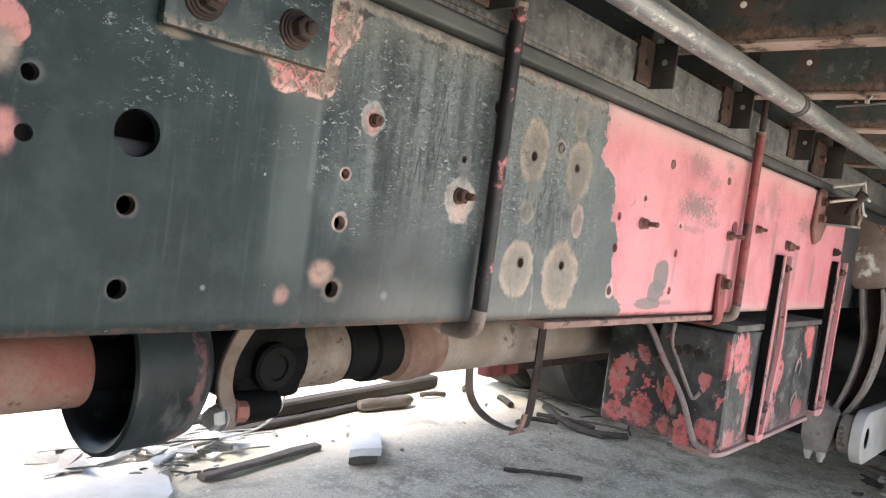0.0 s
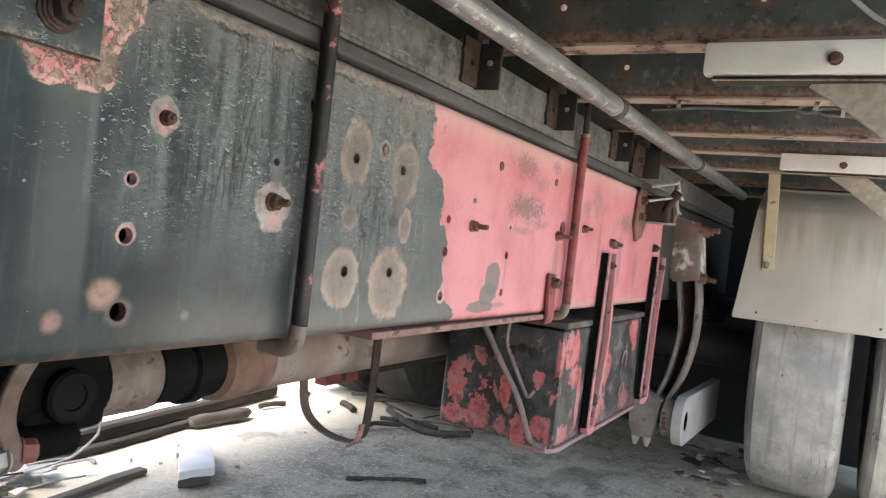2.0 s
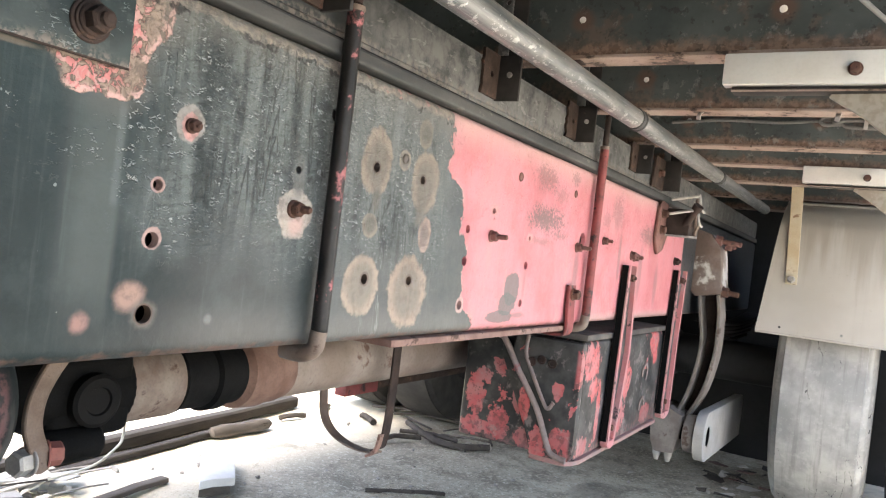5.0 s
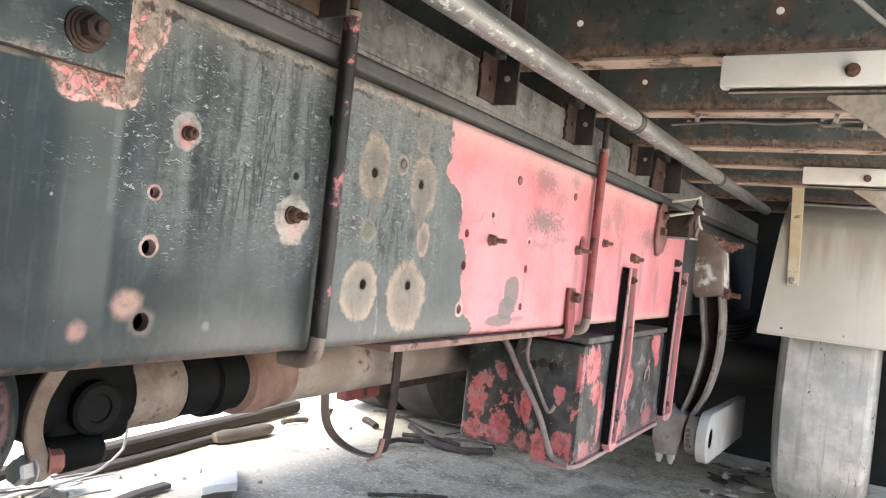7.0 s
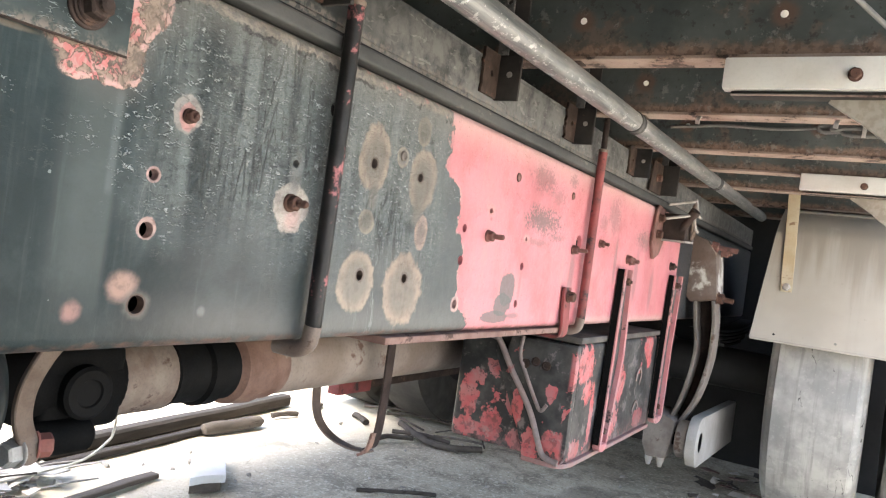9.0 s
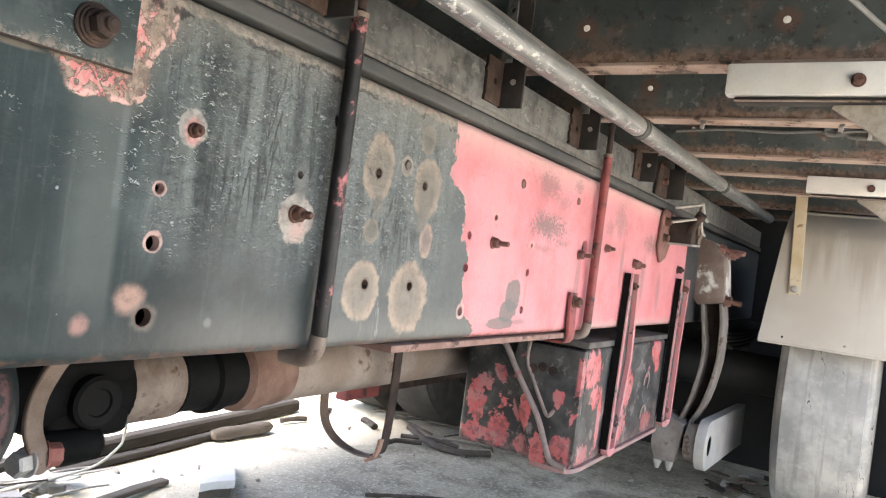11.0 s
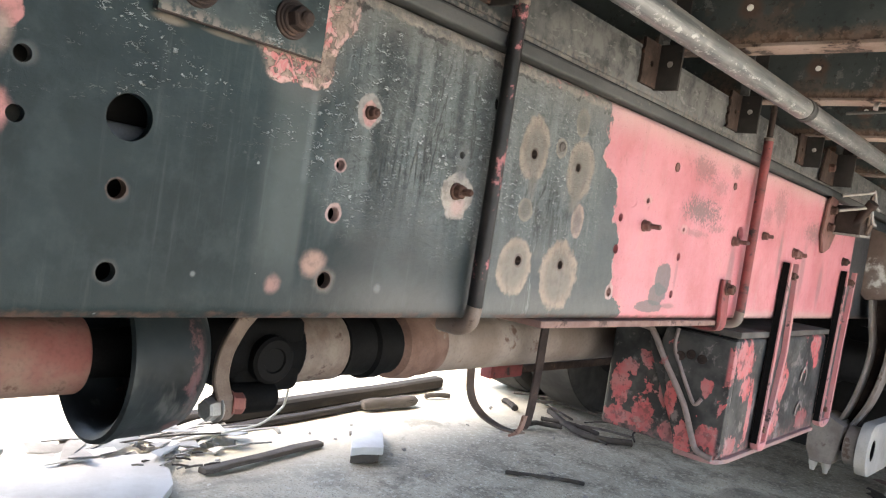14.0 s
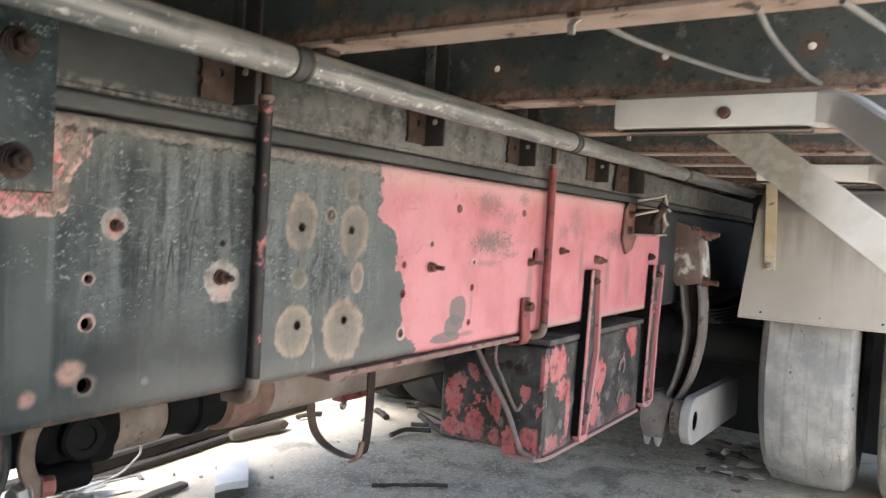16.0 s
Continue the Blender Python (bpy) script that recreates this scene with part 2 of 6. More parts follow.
    # rubbed speckle: place, half widths, strength
    for py, pz, ry, rz, k in ((1.275, 0.910, 0.105, 0.030, 1.0), (1.34, 0.884, 0.05, 0.010, 0.6), (1.255, 0.985, 0.075, 0.028, 0.62), (1.40, 1.002, 0.03, 0.016, 0.6),
                              (1.335, 0.965, 0.05, 0.02, 0.45), (1.25, 0.868, 0.08, 0.008, 0.5), (1.70, 0.965, 0.05, 0.05, 0.55), (1.62, 0.94, 0.035, 0.03, 0.5), (1.98, 0.93, 0.10, 0.03, 0.8)):
        d = oval(py, pz, ry, rz)
        m = n.step(n.op("SUBTRACT", n.op("ADD", n.op("MULTIPLY", grit, 0.8), n.op("MULTIPLY", ragged, 0.3)), n.op("MULTIPLY", d, 0.17)), 0.418, 0.462)
        m = n.op("MULTIPLY", m, n.step(d, 1.35, 0.85))
        redcol = n.mix(n.op("MULTIPLY", m, 0.78 * k), redcol, (0.078, 0.068, 0.066))
    # grey paint that shows through, and smeared grey streaks
    for py, pz, ry, rz, k in ((1.152, 0.778, 0.030, 0.030, 0.85), (1.140, 0.752, 0.032, 0.020, 0.85), (1.118, 0.731, 0.055, 0.010, 0.8), (1.185, 0.7325, 0.03, 0.005, 0.5),
                              (1.200, 0.788, 0.006, 0.030, 0.35), (1.452, 0.815, 0.016, 0.055, 0.45), (1.470, 0.76, 0.012, 0.03, 0.4), (1.74, 0.855, 0.012, 0.060, 0.5), (1.93, 0.83, 0.020, 0.075, 0.45), (2.10, 0.80, 0.02, 0.06, 0.45)):
        d = jitter(jitter(oval(py, pz, ry, rz), ragged, 1.1), fine, 0.5)
        redcol = n.mix(n.op("MULTIPLY", n.step(d, 1.04, 0.94) if k > 0.7 else n.step(d, 1.3, 0.5), k), redcol, (0.075, 0.080, 0.078))
    low_dust = n.op("MULTIPLY", n.step(jitter(z, ragged, 0.02), 0.735, 0.718), n.step(y, 1.5, 1.53))
    redcol = n.mix(n.op("MULTIPLY", low_dust, 0.6), redcol, (0.34, 0.26, 0.24))
    col = n.mix(red, col, redcol)
    chipped = n.op("MULTIPLY", n.step(n.op("ABSOLUTE", edge), 0.0035, 0.0015), n.step(coarse, 0.46, 0.6))
    col = n.mix(n.op("MULTIPLY", chipped, 0.45), col, (0.42, 0.33, 0.31))
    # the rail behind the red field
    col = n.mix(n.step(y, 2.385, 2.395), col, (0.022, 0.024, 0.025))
    # worn ovals with a pale rim: y, z, half widths, tone
    worn_off = None
    for py, pz, ry, rz, tone in ((0.721, 0.931, 0.030, 0.040, (0.27, 0.225, 0.18)), (0.836, 0.921, 0.034, 0.040, (0.26, 0.218, 0.175)), (0.720, 0.852, 0.016, 0.0150, (0.23, 0.205, 0.165)),
                                 (0.848, 0.849, 0.016, 0.0230, (0.34, 0.245, 0.205)), (0.714, 0.778, 0.036, 0.0370, (0.25, 0.20, 0.155)), (0.821, 0.770, 0.045, 0.0480, (0.25, 0.195, 0.150)),
                                 (0.781, 0.942, 0.013, 0.0130, (0.25, 0.22, 0.185)), (0.825, 0.985, 0.018, 0.0190, (0.20, 0.18, 0.145))):
        d = jitter(jitter(jitter(oval(py, pz, ry, rz), ragged, 0.60), fine, 0.24), coarse, 0.30)
        m = n.step(d, 1.10, 0.90)
        col = n.mix(n.op("MULTIPLY", m, 0.88), col, (tone[0] * 0.60, tone[1] * 0.64, tone[2] * 0.66))
        col = n.mix(n.op("MULTIPLY", n.op("MULTIPLY", n.step(d, 0.50, 0.95), m), 0.75), col, (tone[0] * 1.15, tone[1] * 1.13, tone[2] * 1.10))
        worn_off = m if worn_off is None else n.op("MAXIMUM", worn_off, m)
    col = n.mix(n.op("MULTIPLY", n.op("MULTIPLY", worn_off, n.step(coarse, 0.45, 0.62)), 0.35), col, (0.105, 0.098, 0.085))
    # bare patches round bolts and holes, rubbed soft or chipped: y, z, half widths, tone, crisp
    for py, pz, ry, rz, tone, crisp in ((0.433, 0.919, 0.0160, 0.0170, (0.30, 0.285, 0.265), 1), (0.4335, 0.917, 0.0105, 0.0125, (0.50, 0.27, 0.25), 1),
                                        (0.582, 0.853, 0.0270, 0.0260, (0.40, 0.36, 0.32), 1), (0.586, 0.842, 0.013, 0.013, (0.46, 0.32, 0.29), 0), (0.584, 0.892, 0.010, 0.022, (0.13, 0.14, 0.137), 0), (0.832, 0.888, 0.014, 0.030, (0.135, 0.125, 0.105), 0), (0.727, 0.886, 0.010, 0.020, (0.13, 0.125, 0.11), 0),
                                        (0.405, 0.861, 0.0072, 0.0076, (0.42, 0.28, 0.26), 1), (0.405, 0.8135, 0.0096, 0.0104, (0.40, 0.27, 0.245), 1),
                                        (0.388, 0.764, 0.0150, 0.0125, (0.29, 0.185, 0.150), 0), (0.345, 0.742, 0.0085, 0.0090, (0.27, 0.155, 0.135), 0), (0.405, 0.748, 0.0125, 0.0125, (0.13, 0.115, 0.10), 0),
                                        (0.971, 0.752, 0.012, 0.013, (0.42, 0.27, 0.25), 1), (1.205, 0.871, 0.014, 0.009, (0.42, 0.21, 0.205), 0), (1.053, 0.906, 0.014, 0.009, (0.43, 0.21, 0.205), 0),
                                        (0.100, 0.921, 0.012, 0.015, (0.42, 0.185, 0.175), 1), (0.097, 0.905, 0.010, 0.016, (0.25, 0.20, 0.17), 0), (0.101, 0.852, 0.010, 0.014, (0.42, 0.185, 0.175), 0),
                                        (0.1165, 0.8935, 0.0085, 0.0078, (0.060, 0.070, 0.070), 0), (0.191, 0.746, 0.0086, 0.0088, (0.075, 0.072, 0.066), 0), (0.192, 0.8098, 0.0084, 0.0084, (0.080, 0.090, 0.090), 0),
                                        (0.478, 0.742, 0.005, 0.005, (0.10, 0.115, 0.115), 0), (0.216, 0.9455, 0.014, 0.0035, (0.15, 0.13, 0.105), 0), (0.265, 0.9465, 0.022, 0.0022, (0.11, 0.10, 0.085), 0), (0.264, 0.748, 0.0026, 0.0026, (0.12, 0.14, 0.14), 0)):
        d = jitter(jitter(oval(py, pz, ry, rz), coarse, 0.75), fine, 0.45)
        m = n.step(d, 1.08, 0.92) if crisp else n.step(d, 1.35, 0.45)
        col = n.mix(n.op("MULTIPLY", m, 0.9), col, tone)
        worn_off = n.op("MAXIMUM", worn_off, m)
    col = n.mix(n.op("MULTIPLY", n.op("MULTIPLY", worn_off, n.step(fine, 0.46, 0.64)), 0.40), col, (0.085, 0.065, 0.055))
    for py, pz, r in ((0.721, 0.924, 0.0085), (0.829, 0.923, 0.0082), (0.721, 0.786, 0.0090), (0.822, 0.786, 0.0088), (0.405, 0.748, 0.0098), (0.191, 0.81, 0.0090)):
        d = jitter(n.op("SQRT", n.op("ADD", n.op("POWER", n.op("SUBTRACT", y, py), 2.0), n.op("POWER", n.op("SUBTRACT", z, pz), 2.0))), fine, 0.006)
        col = n.mix(n.op("MULTIPLY", n.step(d, r + 0.001, r - 0.001), 0.75), col, (0.075, 0.045, 0.034))
    # flaking primer round the corner of the bolted plate: brown scale between, red left against the plate and along the rim
    wide = n.op("ADD", n.op("MULTIPLY", n.step(z, 0.962, 0.998), 0.020), 0.0245)
    ry, rz = n.op("MAXIMUM", n.op("SUBTRACT", y, 0.357), 0.0), n.op("MAXIMUM", n.op("SUBTRACT", 0.949, z), 0.0)
    reach = n.op("SQRT", n.op("ADD", n.op("POWER", n.op("DIVIDE", ry, wide), 2.0), n.op("POWER", n.op("DIVIDE", rz, 0.0250), 2.0)))
    reach = jitter(jitter(reach, ragged, 0.62), coarse, 0.40)
    start = n.op("ADD", jitter(y, ragged, 0.035), n.op("MULTIPLY", rz, -0.55))
    begun = n.step(start, 0.293, 0.303)
    corner = n.op("MULTIPLY", n.step(reach, 1.06, 0.98), begun)
    dust = n.op("MULTIPLY", n.step(reach, 1.9, 0.9), n.step(start, 0.28, 0.33))
    col = n.mix(n.op("MULTIPLY", dust, 0.34), col, (0.155, 0.150, 0.138))
    mottle = n.noise(75.0, 4, 0.7, n.scaled(1, 1, 1, (1.3, 0.2, 0.9)), 0.8)
    patch = n.noise(72.0, 4, 0.65, n.scaled(1, 1, 1, (0.3, 5.2, 0.9)), 0.9)
    flakes = n.mix(n.step(mottle, 0.38, 0.56), (0.135, 0.105, 0.085), (0.265, 0.205, 0.165))
    keep = n.op("MAXIMUM", n.op("MULTIPLY", n.step(ry, 0.026, 0.018), n.step(z, 0.962, 0.974)), n.op("MULTIPLY", n.step(y, 0.368, 0.345), n.step(rz, 0.0, 0.002)))
    lump = n.step(n.op("ADD", patch, n.op("MULTIPLY", keep, 0.07)), 0.548, 0.575)
    lump = n.op("MULTIPLY", lump, n.op("ADD", n.op("MULTIPLY", keep, 0.75), 0.25))
    flakes = n.mix(lump, flakes, n.mix(n.step(mottle, 0.45, 0.6), (0.46, 0.170, 0.165), (0.45, 0.265, 0.245)))
    lines = n.step(n.op("ABSOLUTE", n.op("SUBTRACT", n.op("ADD", patch, n.op("MULTIPLY", keep, 0.07)), 0.550)), 0.030, 0.010)
    flakes = n.mix(n.op("MULTIPLY", lines, 0.75), flakes, (0.085, 0.060, 0.050))
    rim = n.op("MULTIPLY", n.op("MULTIPLY", n.step(reach, 0.72, 0.90), corner), n.step(mottle, 0.47, 0.53))
    col = n.mix(n.op("MULTIPLY", corner, 0.94), col, flakes)
    col = n.mix(n.op("MULTIPLY", rim, 0.85), col, (0.52, 0.33, 0.30))
    # pale flaking top edge with dark curls under it, rusty lower edge
    top = jitter(jitter(z, ragged, 0.024), fine, 0.020)
    short = n.step(y, 0.90, 0.885)
    soft_top = n.op("MULTIPLY", n.step(jitter(z, clouds, 0.05), 0.972, 1.022), n.op("MULTIPLY", short, n.step(y, 0.36, 0.42)))
    col = n.mix(n.op("MULTIPLY", soft_top, 0.52), col, (0.150, 0.150, 0.138))
    crest = n.mix(n.step(fine, 0.42, 0.60), (0.27, 0.235, 0.195), (0.15, 0.140, 0.125))
    crest = n.mix(n.op("MULTIPLY", n.step(coarse, 0.56, 0.62), n.step(y, 0.62, 0.65)), crest, (0.44, 0.235, 0.215))
    col = n.mix(n.op("MULTIPLY", n.op("MULTIPLY", n.step(top, 1.0140, 1.0185), short), 0.80), col, crest)
    curl = n.op("MULTIPLY", n.step(n.op("ABSOLUTE", n.op("SUBTRACT", top, 1.0140)), 0.0034, 0.0014), n.op("MULTIPLY", n.step(n.noise(30.0, 3, 0.6, n.scaled(1, 1, 1, (2, 8, 1))), 0.47, 0.55), short))
    col = n.mix(n.op("MULTIPLY", curl, 0.85), col, (0.022, 0.021, 0.020))
    low = jitter(z, fine, 0.012)
    col = n.mix(n.op("MULTIPLY", n.op("MULTIPLY", n.step(low, 0.7175, 0.7125), n.step(coarse, 0.36, 0.60)), 0.75), col, (0.125, 0.070, 0.050))
    r = n.op("ADD", n.op("MULTIPLY", fine, 0.3), 0.34)
    h = n.op("ADD", n.op("MULTIPLY", arcs, 1.0), n.op("ADD", n.op("MULTIPLY", fine, 0.35), n.op("MULTIPLY", red, 0.4)))
    h = n.op("ADD", h, n.op("ADD", n.op("MULTIPLY", dents, 2.0), n.op("ADD", n.op("MULTIPLY", runs, 0.5), n.op("MULTIPLY", n.op("MULTIPLY", lump, corner), 0.6))))
    h = n.op("ADD", h, n.op("MULTIPLY", corner, n.op("MULTIPLY", mottle, 0.8)))
    r = n.op("SUBTRACT", r, n.op("MULTIPLY", zone, 0.10))
    n.put(n.bsdf.inputs["Specular IOR Level"], n.op("ADD", n.op("MULTIPLY", n.step(jitter(y, clouds, 0.06), 0.375, 0.50), 0.31), 0.215))
    return n.done(col, r, h, 0.8, 0.0028)


def red_black(name, seed, share=0.5, patches=()):
    """Red paint flaking off a dark coat; patches: face ("front" or "side"), place along it, height, half widths, density."""
    n = Nodes(name, 0.5)
    x, y, z = n.axes()
    v = n.scaled(1, 1, 1, (seed, seed * 2.1, seed * 0.7))
    big = n.noise(9.0, 6, 0.68, v, 0.3)
    fine = n.noise(70.0, 4, 0.6, v)
    edge = n.noise(40.0, 5, 0.72, n.scaled(1, 1, 0.45, (seed, seed * 2.1, seed * 0.7)))
    side = n.step(x, -0.014, -0.006)
    mask = n.step(big, 0.60 - 0.2 * share, 0.612 - 0.2 * share)
    for face, u, pz, ru, rz, dense in patches:
        along = y if face == "side" else x
        d = n.op("ADD", n.op("POWER", n.op("DIVIDE", n.op("SUBTRACT", along, u), ru), 2.0), n.op("POWER", n.op("DIVIDE", n.op("SUBTRACT", z, pz), rz), 2.0))
        d = n.op("ADD", d, n.op("ADD", n.op("MULTIPLY", n.op("SUBTRACT", edge, 0.5), 2.6), n.op("MULTIPLY", n.op("SUBTRACT", fine, 0.5), 1.5 + 2.0 * (1.0 - dense))))
        m = n.op("MULTIPLY", n.step(d, 0.78, 0.64), side if face == "side" else n.op("SUBTRACT", 1.0, side))
        mask = n.op("MAXIMUM", mask, n.op("MULTIPLY", m, dense))
    redc = n.mix(n.step(n.noise(16.0, 3, 0.6, v), 0.4, 0.65), (0.43, 0.092, 0.094), (0.38, 0.155, 0.155))
    black = n.mix(n.step(n.noise(13.0, 4, 0.6, v), 0.4, 0.7), (0.022, 0.023, 0.023), (0.066, 0.066, 0.063))
    dust = n.step(n.noise(24.0, 5, 0.7, n.scaled(1, 1, 1, (seed + 4, 1, 2))), 0.55, 0.66)
    col = n.mix(mask, black, redc)
    rub = n.op("MULTIPLY", n.step(n.noise(48.0, 5, 0.72, v), 0.52, 0.60), mask)
    col = n.mix(n.op("MULTIPLY", rub, 0.72), col, (0.075, 0.042, 0.042))
    low = n.op("MULTIPLY", n.step(n.op("ADD", z, n.op("MULTIPLY", edge, 0.10)), 0.50, 0.44), n.step(fine, 0.42, 0.58))
    col = n.mix(n.op("MULTIPLY", low, 0.45), col, (0.34, 0.165, 0.16))
    col = n.mix(n.op("MULTIPLY", dust, 0.42), col, (0.30, 0.26, 0.25))
    h = n.op("ADD", n.op("MULTIPLY", mask, 0.6), n.op("MULTIPLY", fine, 0.5))
    return n.done(col, n.op("ADD", n.op("MULTIPLY", fine, 0.3), 0.35), h, 0.35, 0.0015)


def concrete():
    n = Nodes("concrete_floor", 0.9)
    big = n.noise(1.1, 5, 0.6)
    mid = n.noise(7.0, 6, 0.7)
    fine = n.noise(60.0, 5, 0.7)
    col = n.mix(n.step(big, 0.36, 0.62), (0.470, 0.418, 0.322), (0.300, 0.268, 0.205))
    col = n.mix(n.op("MULTIPLY", n.step(mid, 0.45, 0.62), 0.62), col, (0.125, 0.112, 0.087))
    col = n.mix(n.op("MULTIPLY", n.step(n.noise(22.0, 4, 0.7), 0.56, 0.66), 0.6), col, (0.460, 0.426, 0.341))
    col = n.mix(n.op("MULTIPLY", n.step(fine, 0.53, 0.62), 0.7), col, (0.540, 0.502, 0.410))
    col = n.mix(n.op("MULTIPLY", n.step(n.noise(130.0, 3, 0.6), 0.56, 0.66), 0.65), col, (0.085, 0.078, 0.061))
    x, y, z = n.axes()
    # paler off the truck's sides: daylight put into the floor colour, also bounces upward
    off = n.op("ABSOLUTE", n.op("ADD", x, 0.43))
    daylit = n.step(n.op("ADD", off, n.op("MULTIPLY", n.op("SUBTRACT", mid, 0.5), 0.6)), 0.60, 1.10)
    col = n.mix(daylit, col, n.mix(n.step(mid, 0.4, 0.65), (0.720, 0.658, 0.526), (0.575, 0.525, 0.410)))
    stain = n.noise(1.0, 5, 0.7, n.scaled(3.2, 2.2, 1, (4, 2, 0)), 0.6)
    col = n.mix(n.op("MULTIPLY", n.step(stain, 0.54, 0.64), 0.45), col, (0.105, 0.095, 0.078))
    speck = n.step(n.noise(38.0, 2, 0.5, n.scaled(1, 1, 1, (7, 3, 0))), 0.70, 0.74)
    col = n.mix(n.op("MULTIPLY", speck, 0.7), col, (0.62, 0.585, 0.50))
    h = n.op("ADD", n.op("MULTIPLY", mid, 1.0), n.op("MULTIPLY", fine, 0.6))
    return n.done(col, None, h, 0.75, 0.010)


def tyre_rubber():
    """Old dusty rubber with fine cracks round and across."""
    n = Nodes("tyre_rubber", 0.85)
    big = n.noise(6.0, 5, 0.65)
    crack = n.op("ABSOLUTE", n.op("SUBTRACT", n.noise(1.0, 4, 0.6, n.scaled(22, 5, 5), 0.4), 0.5))
    crack = n.op("MULTIPLY", n.step(crack, 0.009, 0.003), n.step(n.noise(9.0, 3, 0.6), 0.58, 0.63))
    fine = n.noise(80.0, 4, 0.65)
    streak = n.noise(1.0, 4, 0.6, n.scaled(45, 3, 3))
    col = n.mix(n.step(big, 0.35, 0.68), (0.215, 0.218, 0.212), (0.36, 0.356, 0.338))
    col = n.mix(n.op("MULTIPLY", n.step(streak, 0.5, 0.68), 0.45), col, (0.13, 0.13, 0.125))
    col = n.mix(n.op("MULTIPLY", n.step(n.noise(17.0, 4, 0.65), 0.55, 0.66), 0.4), col, (0.40, 0.395, 0.37))
    col = n.mix(n.op("MULTIPLY", n.step(n.noise(9.0, 5, 0.65, n.scaled(1.6, 0.7, 0.7, (3, 1, 2))), 0.48, 0.66), 0.34), col, (0.165, 0.168, 0.162))
    col = n.mix(crack, col, (0.03, 0.03, 0.03))
    col = n.mix(n.op("MULTIPLY", n.step(fine, 0.6, 0.7), 0.3), col, (0.45, 0.44, 0.41))
    h = n.op("ADD", n.op("MULTIPLY", fine, 0.4), n.op("MULTIPLY", crack, -1.0))
    return n.done(col, None, h, 0.4, 0.002)


def bearer_paint():
    """Dark green paint with rust blooms, rust round the pale discs and along the lower edge."""
    n = Nodes("bearer_paint", 0.6)
    x, y, z = n.axes()
    big, ragged, fine = n.noise(5.0, 5, 0.6), n.noise(26.0, 5, 0.7), n.noise(90.0, 3, 0.6)
    col = n.mix(n.step(big, 0.35, 0.68), (0.030, 0.039, 0.040), (0.072, 0.083, 0.080))
    bloom = n.step(n.op("ADD", n.op("MULTIPLY", n.noise(11.0, 3, 0.55), 0.7), n.op("MULTIPLY", ragged, 0.3)), 0.535, 0.60)
    col = n.mix(n.op("MULTIPLY", bloom, 0.5), col, n.mix(n.step(fine, 0.42, 0.60), (0.115, 0.076, 0.058), (0.055, 0.042, 0.036)))
    low = n.op("ADD", z, n.op("MULTIPLY", n.op("SUBTRACT", ragged, 0.5), 0.05))
    col = n.mix(n.op("MULTIPLY", n.step(low, 1.172, 1.152), 0.75), col, n.mix(n.step(fine, 0.45, 0.6), (0.20, 0.13, 0.092), (0.12, 0.068, 0.046)))
    for px in (0.118, 0.398, 0.592):
        d = n.op("ADD", n.op("POWER", n.op("SUBTRACT", x, px), 2.0), n.op("POWER", n.op("SUBTRACT", z, 1.203), 2.0))
        d = n.op("ADD", n.op("SQRT", d), n.op("MULTIPLY", n.op("SUBTRACT", ragged, 0.5), 0.02))
        col = n.mix(n.op("MULTIPLY", n.step(d, 0.024, 0.010), 0.8), col, (0.095, 0.056, 0.042))
    pale = n.step(n.noise(44.0, 5, 0.72, n.scaled(1, 1, 1, (5, 3, 1))), 0.59, 0.66)
    col = n.mix(n.op("MULTIPLY", pale, 0.42), col, (0.20, 0.205, 0.19))
    pits = n.step(n.noise(70.0, 4, 0.7, n.scaled(1, 1, 1, (1, 9, 4))), 0.58, 0.63)
    col = n.mix(n.op("MULTIPLY", pits, 0.55), col, (0.020, 0.017, 0.016))
    h = n.op("ADD", n.op("MULTIPLY", ragged, 0.7), n.op("MULTIPLY", fine, 0.3))
    return n.done(col, n.op("ADD", n.op("MULTIPLY", fine, 0.3), 0.42), h, 0.4, 0.002)


def brace_paint():
    """White paint, rubbed and brown with dirt towards the bolted end."""
    n = Nodes("brace_paint", 0.5)
    x, y, z = n.axes()
    soft, fine = n.noise(14.0, 4, 0.6), n.noise(80.0, 3, 0.6)
    col = n.mix(n.step(soft, 0.35, 0.65), (0.60, 0.60, 0.57), (0.50, 0.49, 0.45))
    dirt = n.step(n.op("ADD", x, n.op("MULTIPLY", n.op("SUBTRACT", soft, 0.5), 0.10)), 0.640, 0.585)
    col = n.mix(n.op("MULTIPLY", dirt, 0.8), col, n.mix(n.step(fine, 0.42, 0.6), (0.20, 0.17, 0.13), (0.28, 0.25, 0.205)))
    return n.done(col, None, fine, 0.3, 0.001)


